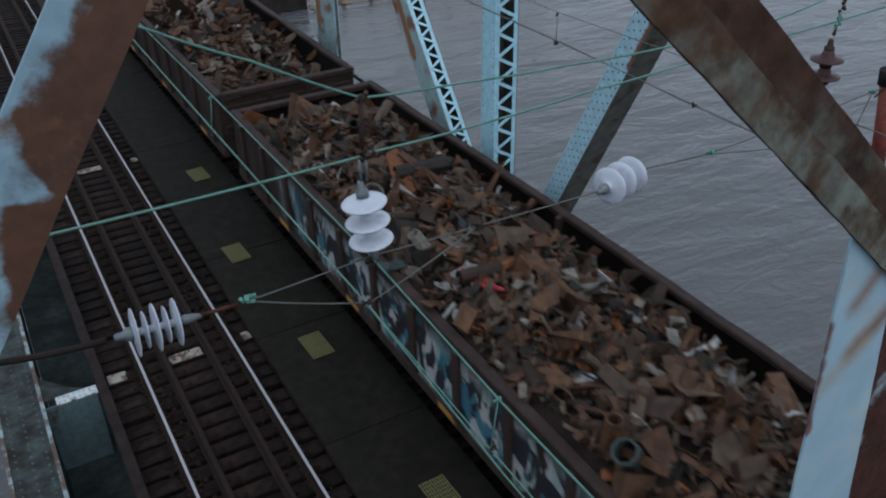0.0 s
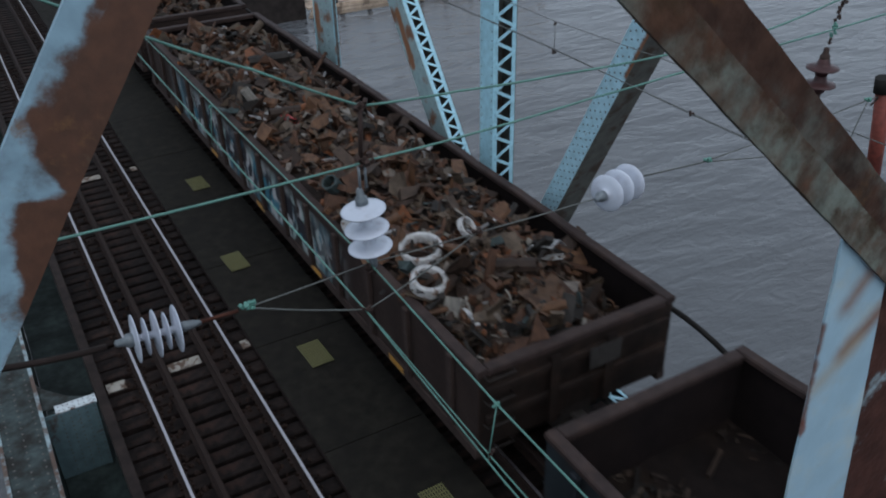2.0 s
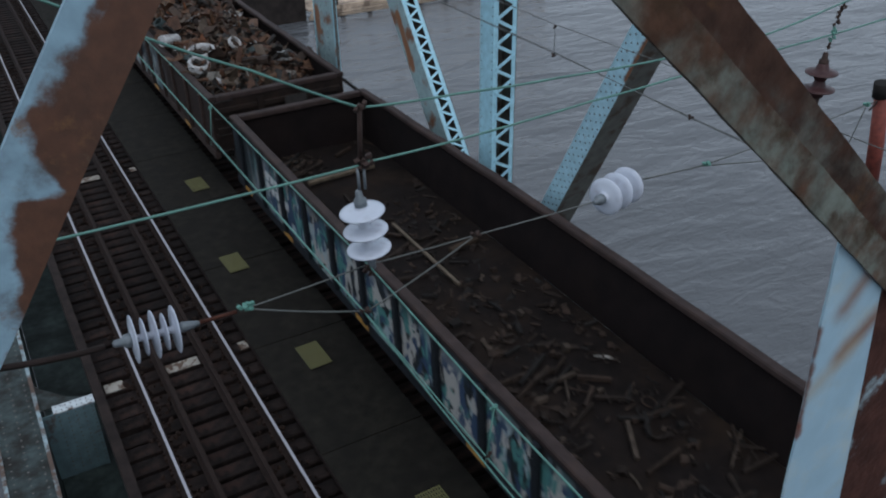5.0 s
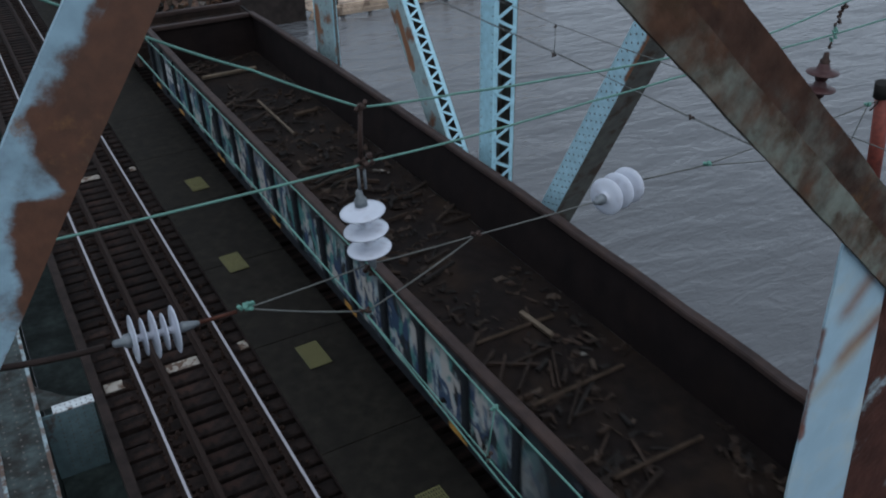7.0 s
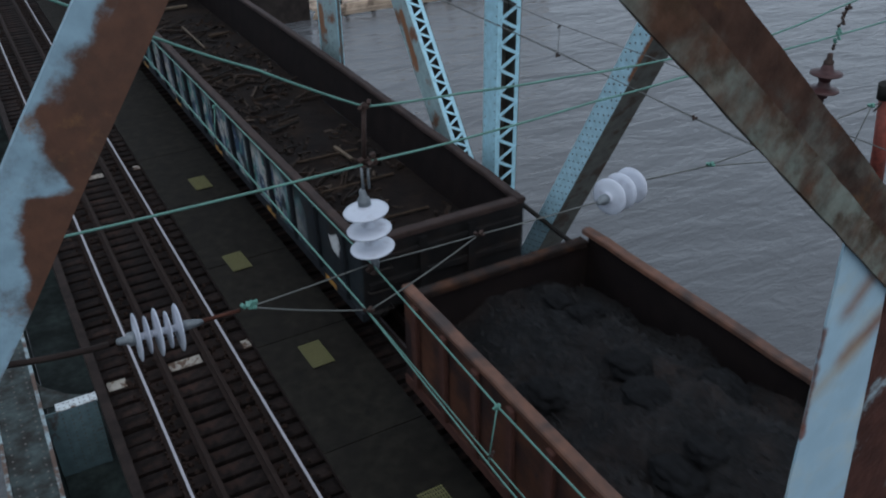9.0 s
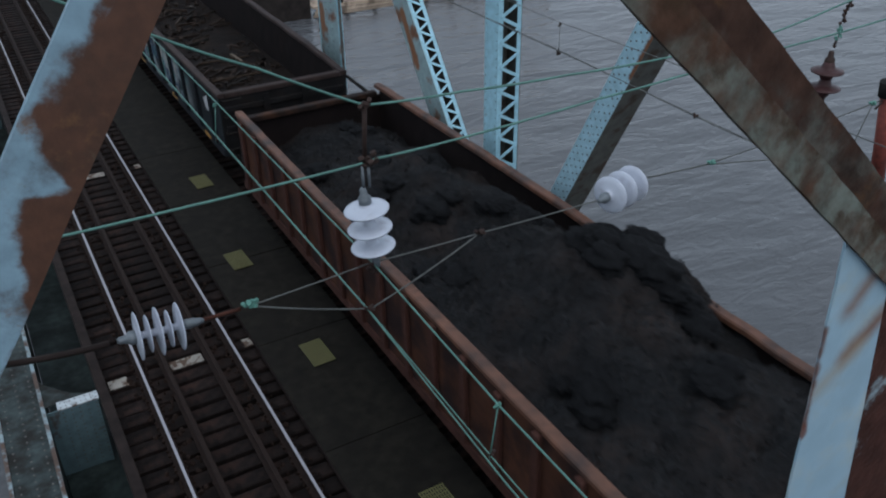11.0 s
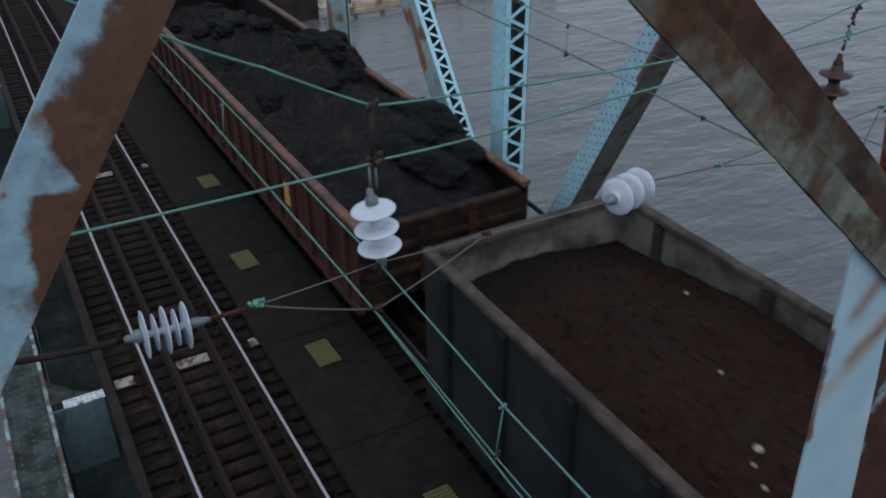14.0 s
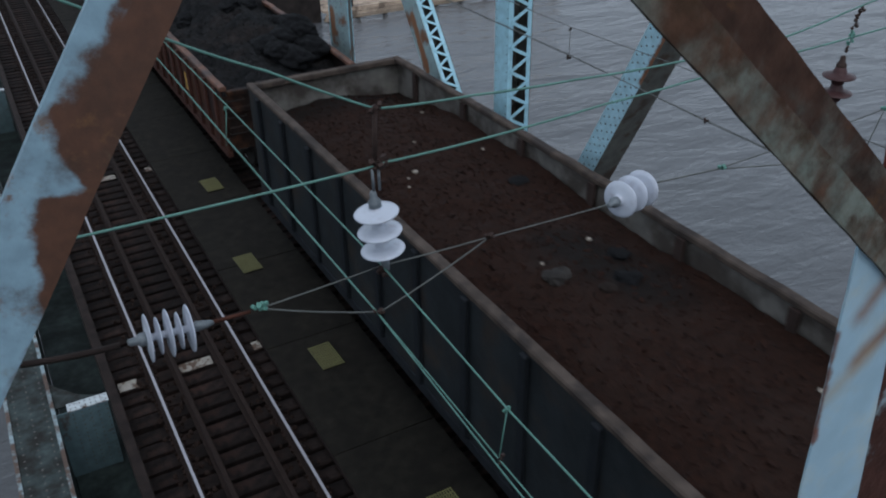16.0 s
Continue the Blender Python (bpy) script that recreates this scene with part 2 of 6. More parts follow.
def tube(bm, pts, r, seg=6, caps=True):
    pts = [Vector(p) for p in pts]
    rings = []
    for i, p in enumerate(pts):
        d = (pts[min(i + 1, len(pts) - 1)] - pts[max(i - 1, 0)]).normalized()
        a = d.orthogonal().normalized() if abs(d.z) > 0.9 else d.cross(Vector((0, 0, 1))).normalized()
        b = d.cross(a)
        rr = r[i] if isinstance(r, (list, tuple)) else r
        rings.append([bm.verts.new(p + rr * (math.cos(k * math.tau / seg) * a + math.sin(k * math.tau / seg) * b)) for k in range(seg)])
    for r0, r1 in zip(rings, rings[1:]):
        for k in range(seg):
            f = bm.faces.new((r0[k], r0[(k + 1) % seg], r1[(k + 1) % seg], r1[k]))
            f.smooth = seg > 5
    if caps:
        bm.faces.new(rings[0][::-1])
        bm.faces.new(rings[-1])
    return [v for q in rings for v in q]


def lathe(bm, profile, m, seg=28):
    """Turned form: profile of (radius, height), placed by m."""
    rings = [[bm.verts.new(m @ Vector((r * math.cos(k * math.tau / seg), r * math.sin(k * math.tau / seg), h))) for k in range(seg)] for r, h in profile]
    for r0, r1 in zip(rings, rings[1:]):
        for k in range(seg):
            f = bm.faces.new((r0[k], r0[(k + 1) % seg], r1[(k + 1) % seg], r1[k]))
            f.smooth = True
    bm.faces.new(rings[0][::-1])
    bm.faces.new(rings[-1])


def dome(bm, c, axis, r):
    """A rivet head."""
    a = Vector(axis).normalized()
    u = a.orthogonal().normalized()
    w = a.cross(u)
    c = Vector(c)
    low = [bm.verts.new(c + r * (math.cos(k * math.tau / 6) * u + math.sin(k * math.tau / 6) * w)) for k in range(6)]
    top = bm.verts.new(c + a * r * 0.6)
    for k in range(6):
        bm.faces.new((low[k], low[(k + 1) % 6], top))


def part(name, bm, material, parent=None, label="", kind=""):
    me = bpy.data.meshes.new(name)
    bmesh.ops.recalc_face_normals(bm, faces=bm.faces)
    bm.to_mesh(me)
    bm.free()
    me.materials.append(material)
    ob = new(name, me)
    ob.parent = parent
    return tagged(ob, label=label, kind=kind)


def shared(name, mesh, parent, m):
    ob = new(name, mesh)
    ob.parent = parent
    ob.matrix_basis = m
    return ob


def thing(name, label, category, m=None, group="", kind=""):
    ob = new(name)
    ob.empty_display_size = 0.2
    if m is not None:
        ob.matrix_basis = m
    return tagged(ob, label=label, category=category, group=group, kind=kind)


def boxpart(name, dims, material, parent, label="", bevel=0.0, kind=""):
    bm = bmesh.new()
    box(bm, *dims, bevel=bevel)
    return part(name, bm, material, parent, label, kind)


# ---- river ----
TRACK2 = 4.06
WATER_Z = -6.5
bm = bmesh.new()
vs = [bm.verts.new(p) for p in ((-2500, -2500, 0), (2500, -2500, 0), (2500, 2500, 0), (-2500, 2500, 0))]
bm.faces.new(vs)
water = part("water", bm, M_WATER, kind="structure")
water.location = (0, 0, WATER_Z)
tagged(water, "grey rippled river water far under the bridge", "water")

# timber fender standing in the river
fender = thing("timber_fender", "bleached timber fender pier standing low in the grey river", "pier", pose(17.7, 51.2, WATER_Z, 0, 0, -1))
for i in range(9):
    boxpart("plank", (0, 18, 0.34 * i, 0.34 * i + 0.3, 0.62, 0.74), M_WOOD, fender)
for i in range(3):
    boxpart("facing_board", (0.1 * i, 18, -0.09, -0.01, 0.08 + 0.2 * i, 0.25 + 0.2 * i), M_WOOD, fender)
for k in range(10):
    bm = bmesh.new()
    tube(bm, [(0.5 + 1.9 * k, 0.25, -1), (0.5 + 1.9 * k, 0.25, 0.62)], 0.17, 8)
    part("pile", bm, M_PILE, fender)
for k in range(4):
    bm = bmesh.new()
    tube(bm, [(2.0 + 4 * k, 0.1, 0.74), (2.0 + 4 * k, 0.1, 2.3)], 0.07, 6)
    part("post", bm, M_PILE, fender)
# plain dark block filling the area left of the planks
boxpart("dark_end", (-5.5, -0.05, 0.3, 3.0, -0.8, 1.9), M_PILE, fender, "dark block at the end of the planks")

# ---- bridge deck ----
Y0, Y1 = -3.0, 62.0


def sleeper_mesh(seed, material):
    rnd = random.Random(seed)
    bm = bmesh.new()
    vs = box(bm, -1.32, 1.32, -0.128, 0.128, -0.42, -0.18, bevel=0.012)
    for v in vs:
        v.co += Vector((rnd.uniform(-0.03, 0.03), rnd.uniform(-0.016, 0.016), rnd.uniform(-0.014, 0.004)))
    me = bpy.data.meshes.new("sleeper")
    bmesh.ops.recalc_face_normals(bm, faces=bm.faces)
    bm.to_mesh(me)
    bm.free()
    me.materials.append(material)
    return me


def rail(name, parent, x, head=True):
    w = 0.036
    prof = [(-0.07, -0.165), (0.07, -0.165), (0.07, -0.15), (0.012, -0.13), (0.012, -0.045), (w, -0.035), (w, -0.004), (w - 0.006, 0.0), (-w + 0.006, 0.0), (-w, -0.004), (-w, -0.035), (-0.012, -0.045), (-0.012, -0.13), (-0.07, -0.15)]
    bm = bmesh.new()
    r0 = [bm.verts.new((x + a, Y0, b)) for a, b in prof]
    r1 = [bm.verts.new((x + a, Y1, b)) for a, b in prof]
    for k in range(len(prof)):
        bm.faces.new((r0[k], r0[(k + 1) % len(prof)], r1[(k + 1) % len(prof)], r1[k]))
    bm.faces.new(r0)
    bm.faces.new(r1[::-1])
    ob = part(name, bm, M_RAILSIDE, parent)
    if head:
        bm = bmesh.new()
        box(bm, x - 0.019, x + 0.019, Y0, Y1, -0.004, 0.003)
        part("running_surface", bm, M_RAILTOP, ob, "polished steel running surface")
    return ob


SLEEPERS = [sleeper_mesh(k, M_SLEEPER) for k in range(5)]
bm = bmesh.new()
box(bm, -0.09, 0.09, -0.115, 0.115, -0.178, -0.16, bevel=0.004)
for sx in (-0.085, 0.085):
    for sy in (-0.06, 0.06):
        box(bm, sx - 0.018, sx + 0.018, sy - 0.018, sy + 0.018, -0.162, -0.12, bevel=0.006)
PLATE = bpy.data.meshes.new("tie_plate")
bm.to_mesh(PLATE)
bm.free()
PLATE.materials.append(M_PLATE)


def railway_track(cx, label, white=()):
    tr = thing("railway_track", label, "railway track", pose(cx, 0, 0), kind="structure")
    for sx in (-0.7525, 0.7525):
        rail("rail", tr, sx)
    for sx in (-0.36, 0.36):
        rail("guard_rail", tr, sx, False)
    rnd = random.Random(int(cx * 7) + 1)
    n, step = 148, 0.345
    for k in range(-8, n):
        y = -0.08 + k * step
        w = any(abs(y - q) < step / 2 for q in white)
        shared("sleeper", SLEEPERS[rnd.randrange(5)], tr, pose(0, y, rnd.uniform(-0.004, 0.0), 0, 0, rnd.uniform(-1.5, 1.5)))
        if w:
            for x0, x1 in ((-0.28, 0.26), (-1.28, -0.98), (0.98, 1.16)):
                bm = bmesh.new()
                box(bm, x0, x1, -0.12, 0.12, -0.182, -0.172, bevel=0.004)
                p = part("paint_patch", bm, M_SLEEPER_WHITE, tr, "worn white paint on a sleeper")
                p.matrix_basis = pose(0, y, 0)
        for sx in (-0.7525, 0.7525):
            shared("tie_plate", PLATE, tr, pose(sx, y, 0, 0, 0, rnd.uniform(-2, 2)))
    return tr


railway_track(0, "empty track of polished rails on tarred bridge sleepers", (12.34, 20.6))
railway_track(TRACK2, "track under the passing train on tarred sleepers")

timber = boxpart("guard_timber", (-1.47, -1.31, Y0, Y1, -0.2, 0.0), M_STRINGER, None, bevel=0.012, kind="structure")
tagged(timber, "dark weathered guard timber along the sleeper ends", "timber")
for cx in (0, TRACK2):
    for sx in (-0.95, 0.95):
        g = thing("stringer", "dark rusty steel stringer under the track", "girder", pose(cx + sx, 0, -0.43), kind="structure")
        boxpart("web", (-0.01, 0.01, Y0, Y1, -0.9, -0.02), M_STRINGER, g)
        boxpart("top_flange", (-0.15, 0.15, Y0, Y1, -0.02, 0), M_STRINGER, g)
        boxpart("bottom_flange", (-0.15, 0.15, Y0, Y1, -0.92, -0.9), M_STRINGER, g)

# walkway of plates between the tracks, with yellow gratings let in
walkway = thing("walkway", "dark steel plate walkway between the two tracks", "walkway", pose(0, 0, 0), kind="structure")
GRATES = [(2.08, 7.28), (1.91, 11.21), (1.71, 14.76), (2.08, 18.57)]
rnd = random.Random(4)
y = -2.6
while y < 58:
    ln = 2.9
    z = rnd.uniform(-0.006, 0.0)
    boxpart("plate", (1.12, 2.76, y + 0.008, y + ln - 0.008, -0.03, z), M_WALK, walkway, bevel=0.004)
    y += ln
for x in (1.14, 2.74):
    boxpart("edge_angle", (x - 0.03, x + 0.03, Y0, Y1, -0.12, -0.034), M_STRINGER, walkway)
BAR_L = bpy.data.meshes.new("grating_bar")
bm = bmesh.new()
box(bm, -0.0075, 0.0075, -0.33, 0.33, 0.012, 0.03)
bm.to_mesh(BAR_L)
bm.free()
BAR_L.materials.append(M_YELLOW)
BAR_S = bpy.data.meshes.new("cross_bar")
bm = bmesh.new()
box(bm, -0.19, 0.19, -0.0055, 0.0055, 0.012, 0.026)
bm.to_mesh(BAR_S)
bm.free()
BAR_S.materials.append(M_YELLOW)
for gx, gy in GRATES:
    g = thing("deck_grating", "yellow grating panel on the dark walkway", "grating", pose(gx, gy, 0.002, 0, 0, rnd.uniform(-3, 3)), group="walkway gratings")
    boxpart("backing", (-0.195, 0.195, -0.335, 0.335, 0.0, 0.008), M_DARK, g, "dark recess under the bars")
    for k in range(10):
        shared("grating_bar", BAR_L, g, pose(-0.18 + 0.04 * k, 0, 0))
    for k in range(10):
        shared("cross_bar", BAR_S, g, pose(0, -0.315 + 0.07 * k, 0.002))

# ---- bridge trusses ----


def member(name, label, foot, lean, length, V, D, lace_pitch, mat_web, mat_lace, solid=False, bar=0.06, group="truss members"):
    """A built-up riveted truss member in a plane of constant x. Its web plates stand at local x = 0 and D; local y runs from 0 to V; local z is its axis."""
    d = Vector((0, math.sin(lean), math.cos(lean)))
    X = Vector((1, 0, 0))
    Yv = d.cross(X)
    m = Matrix((X, Yv, d)).transposed().to_4x4()
    m.translation = foot
    th = thing(name, label, "bridge truss", m, group=group)
    t = 0.014
    for k, x in enumerate((0.0, D - t)):
        # the far web gets the dark grey, as the inside lies in shade
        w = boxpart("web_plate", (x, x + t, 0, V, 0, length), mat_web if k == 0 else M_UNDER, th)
        if k == 0:
            bm = bmesh.new()
            n = int(length / 0.16)
            for i in range(n):
                for q, v in enumerate((0.045, V * 0.36, V * 0.64, V - 0.045) if solid else (0.045, V - 0.045)):
                    dome(bm, (-0.002, v, 0.08 + i * 0.16 + 0.08 * (q % 2)), (-1, 0, 0), 0.019 if solid else 0.015)
            part("rivets", bm, M_RIVET, w, kind="stuff")
    for v0, v1 in ((0.0, 0.012), (V - 0.012, V)):
        for x0, x1 in ((t, 0.095), (D - 0.095, D - t)):
            boxpart("edge_angle", (x0, x1, v0, v1, 0, length), mat_lace, th)
    if solid:
        for v0 in (-0.013, V + 0.001):
            boxpart("cover_plate", (0.003, D - 0.003, v0, v0 + 0.012, 0, length), M_UNDER if v0 < 0 else mat_web, th)
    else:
        half = lace_pitch / 2
        w = D - 0.09
        ln = math.hypot(w, half)
        me = bpy.data.meshes.new("lacing_bar")
        bm = bmesh.new()
        box(bm, -ln / 2, ln / 2, -0.012, -0.001, -bar / 2, bar / 2)
        for e in (-1, 1):
            dome(bm, (e * (ln / 2 - 0.02), -0.012, 0), (0, -1, 0), 0.018)
        bmesh.ops.recalc_face_normals(bm, faces=bm.faces)
        bm.to_mesh(me)
        bm.free()
        me.materials.append(mat_lace)
        a = math.degrees(math.atan2(half, w))
        for i in range(int(length / half)):
            s = 1 if i % 2 else -1
            shared("lacing_bar", me, th, pose(D / 2, -0.001 - 0.0012 * (i % 2), half * (i + 0.5), 0, -s * a, 0))
        # plate added in place of rear lacing, dark for the shaded inside
        boxpart("back_plate", (t + 0.001, D - t - 0.001, V - 0.026, V - 0.013, 0, length), M_UNDER, th, "added back plate, coloured for the shade inside the member")
    return th


XR = 6.30
member("truss_post", "pale blue riveted truss post with zigzag lacing", (XR, 12.60, -1.0), 0, 11.5, 0.44, 0.49, 0.45, M_BLUE_CLEAN, M_BLUE_CLEAN)
member("truss_diagonal", "pale blue laced truss diagonal with rust patches", (XR, 12.25, -0.85), math.atan(0.765), 14.0, 0.62, 0.38, 0.34, M_WEATHERED, M_BLUE_CLEAN, bar=0.05)
member("truss_diagonal", "broad pale blue riveted plate diagonal, dark underneath", (XR, 12.0, -1.0), -math.atan(0.515), 12.5, 0.36, 0.50, 0.4, M_DIAG, M_DIAG, solid=True)
member("truss_post", "rust-stained blue riveted plate post", (XR, 19.76, -1.0), 0, 11.5, 1.25, 0.07, 0.4, M_WEATHERED, M_BLUE, solid=True)
member("truss_post", "pale blue riveted truss post with zigzag lacing", (-3.43, 0.75, -1.4), 0, 11.9, 0.44, 0.49, 0.45, M_BLUE_CLEAN, M_BLUE_CLEAN)


for px in (-3.43, XR):
    member("truss_post", "pale blue riveted truss post holding the span wires", (px, 3.75, -1.4 if px < 0 else -1.0), 0, 11.9, 0.44, 0.49, 0.45, M_BLUE_CLEAN, M_BLUE_CLEAN)


def bottom_chord(x0, x1, label, laced, top=-1.0, deep=0.6):
    c = thing("bottom_chord", label, "bridge truss", pose(x0, 0, top), kind="structure")
    w = x1 - x0
    boxpart("web_plate", (0, 0.015, Y0, Y1, -deep, 0), M_BLUE_DARK, c)
    boxpart("web_plate", (w - 0.015, w, Y0, Y1, -deep, 0), M_BLUE_DARK, c)
    if laced:
        boxpart("edge_angle", (0.016, 0.07, Y0, Y1, -0.012, 0), M_BLUE_CLEAN, c)
        boxpart("edge_angle", (w - 0.07, w - 0.016, Y0, Y1, -0.012, 0), M_BLUE_CLEAN, c)
        me = bpy.data.meshes.new("lacing_bar")
        bm = bmesh.new()
        ln = math.hypot(w - 0.06, 0.3)
        box(bm, -ln / 2, ln / 2, -0.035, 0.035, 0.001, 0.012)
        bm.to_mesh(me)
        bm.free()
        me.materials.append(M_BLUE_CLEAN)
        a = math.degrees(math.atan2(0.3, w - 0.06))
        for i in range(90):
            s = 1 if i % 2 else -1
            shared("lacing_bar", me, c, pose(w / 2, 0.15 + 0.3 * i, 0.0012 * (i % 2), 0, 0, s * a))
    else:
        boxpart("cover_plate", (0.016, w - 0.016, Y0, Y1, -0.012, 0), M_CHORD, c)
        boxpart("lip", (w - 0.045, w + 0.012, Y0, Y1, 0.001, 0.022), M_LIP, c, "rust-spotted pale blue edge angle")
        boxpart("lip", (-0.02, 0.035, Y0, Y1, 0.001, 0.022), M_LIP, c, "rust-spotted pale blue edge angle")
        bm = bmesh.new()
        for i in range(120):
            for v in (0.12, w - 0.12, w / 2):
                dome(bm, (v, 6 + i * 0.15, 0.0), (0, 0, 1), 0.018)
        part("rivets", bm, M_RIVET, c, kind="stuff")
    return c


# sheet added over the water so the gap beside the track reads as shaded
under = boxpart("gap_shade_sheet", (-2.25, -0.9, 4.6, 40, -1.357, -1.345), M_BLUE_DARK, None, kind="structure")
tagged(under, "dark sheet added on the floor beams to shade the gap between chord and track", "deck plate")
bottom_chord(6.18, 6.50, "pale blue bottom chord of the truss with flat lacing", True)
bottom_chord(-2.92, -2.27, "grimy teal riveted bottom chord of the truss", False, 0.0, 1.5)

for yb in (4.0, 12.1, 20.2, 28.3, 36.4):
    fb = thing("floor_beam", "grimy blue riveted floor beam across the bridge, its shade painted in", "girder", pose(0, yb, -1.36), group="floor beams", kind="structure")
    boxpart("web", (-2.31, 6.17, 0.15, 0.17, -0.9, -0.02), M_BLUE_DARK, fb)
    boxpart("top_flange", (-2.31, 6.17, 0.0, 0.32, -0.02, 0.0), M_BLUE_DARK, fb)
    boxpart("bottom_flange", (-2.31, 6.17, 0.0, 0.32, -0.92, -0.9), M_BLUE_DARK, fb)
    br = thing("floor_beam_bracket", "teal riveted bracket box with a pale top flange", "bracket", pose(-2.06, yb - 0.15, 0), group="floor beam brackets")
    boxpart("front_plate", (-0.205, 0.56, 0, 0.014, -1.33, -0.03), M_BRACKET, br)
    boxpart("side_plate", (0.546, 0.56, 0.016, 0.19, -1.33, -0.03), M_BRACKET, br)
    boxpart("edge_angle", (0.0, 0.06, -0.012, -0.001, -1.33, -0.03), M_BRACKET, br)
    boxpart("edge_angle", (0.50, 0.56, -0.012, -0.001, -1.33, -0.03), M_BRACKET, br)
    boxpart("top_flange", (-0.03, 0.58, -0.03, 0.17, -0.028, 0.0), M_FLANGE, br, "pale worn top flange", bevel=0.004)
    bm = bmesh.new()
    for v in (0.03, 0.16, 0.28, 0.40, 0.53):
        for i in range(14):
            dome(bm, (v, -0.013 if v in (0.03, 0.53) else -0.002, -0.1 - i * 0.085), (0, -1, 0), 0.014)
    part("rivets", bm, M_RIVET, br, kind="stuff")
    bm = bmesh.new()
    for v in range(8):
        for q in (0.02, 0.12):
            dome(bm, (0.02 + v * 0.075, q, 0.0), (0, 0, 1), 0.013)
    part("flange_rivets", bm, M_RIVET, br, kind="stuff")
    gs = thing("lateral_gusset", "teal gusset plate with a hollow edge joining bracket and chord", "gusset plate", pose(0, yb - 0.15, -0.03), group="lateral gussets")
    bm = bmesh.new()
    edge = [(-2.262, 0.175), (-1.52, 0.175), (-1.60, 0.22), (-1.79, 0.30), (-1.92, 0.42), (-2.03, 0.57), (-2.13, 0.68), (-2.20, 0.78), (-2.245, 0.9), (-2.262, 1.0)]
    outer = edge[1:]
    for (xa, ya), (xb, yb2) in zip(outer, outer[1:]):
        ring = [(-2.262, ya), (xa, ya), (xb, yb2), (-2.262, yb2)] if yb2 < 1.0 else [(-2.262, ya), (xa, ya), (-2.262, yb2)]
        up = [bm.verts.new((x, y, 0.0)) for x, y in ring]
        dn = [bm.verts.new((x, y, -0.014)) for x, y in ring]
        bm.faces.new(up)
        bm.faces.new(dn[::-1])
        for k in range(len(ring)):
            bm.faces.new((up[k], dn[k], dn[(k + 1) % len(ring)], up[(k + 1) % len(ring)]))
    bmesh.ops.remove_doubles(bm, verts=bm.verts, dist=0.0005)
    part("plate", bm, M_CHORD, gs)

# cable slung along the far truss


def cable_z(y):
    return float(np.interp(y, (-2, 3.5, 5.1, 5.6, 6.3, 6.65, 7.05, 7.6, 8.6, 9.6, 12.7, 16.5, 20.2), (1.3, 1.1, 1.15, 1.2, 1.36, 1.46, 1.52, 1.53, 1.46, 1.46, 1.60, 1.50, 1.60)))


bm = bmesh.new()
tube(bm, [(6.2, -2 + 0.3 * k, sum(cable_z(-2 + 0.3 * k + q) for q in (-0.25, 0, 0.25)) / 3) for k in range(200)], 0.042, 8)
cable = part("slung_cable", bm, M_DARK)
tagged(cable, "thick black cable slung along the far truss", "cable")
for yb in (4.0, 12.75, 20.2, 28.0):
    zb = cable_z(yb)
    h = boxpart("cable_bracket", (6.14, 6.285, yb - 0.03, yb + 0.03, zb - 0.075, zb - 0.04), M_DARK, None)
    boxpart("bracket_leg", (6.235, 6.285, yb - 0.025, yb + 0.025, -1.0, zb - 0.076), M_DARK, h)
    tagged(h, "dark steel bracket carrying the cable", "bracket", "cable brackets")

# near sway bracing in front of the camera
YB = 0.97


def bracing(name, label, a, b, parts_):
    """A bracing bar in the plane y = YB from a to b, (x, z); parts_: (name, u0, u1, y0, y1, material): strips across its width u and depth y."""
    a, b = Vector((a[0], YB, a[1])), Vector((b[0], YB, b[1]))
    d = (b - a).normalized()
    side = Vector((0, 1, 0)).cross(d)
    m = Matrix((side, Vector((0, 1, 0)), d)).transposed().to_4x4()
    m.translation = a
    th = thing(name, label, "bridge bracing", m)
    L = (b - a).length
    rr = random.Random(name)
    for nm, u0, u1, y0, y1, mt in parts_:
        n = 40
        bm = bmesh.new()
        rings = []
        for i in range(n + 1):
            z = L * i / n
            j = lambda: rr.uniform(-0.0012, 0.0012)
            rings.append([bm.verts.new((u0 + j(), y0, z)), bm.verts.new((u1 + j(), y0, z)), bm.verts.new((u1 + j(), y1, z)), bm.verts.new((u0 + j(), y1, z))])
        for r0, r1 in zip(rings, rings[1:]):
            for k in range(4):
                bm.faces.new((r0[k], r0[(k + 1) % 4], r1[(k + 1) % 4], r1[k]))
        bm.faces.new(rings[0][::-1])
        bm.faces.new(rings[-1])
        part(nm, bm, mt, th)
    return th


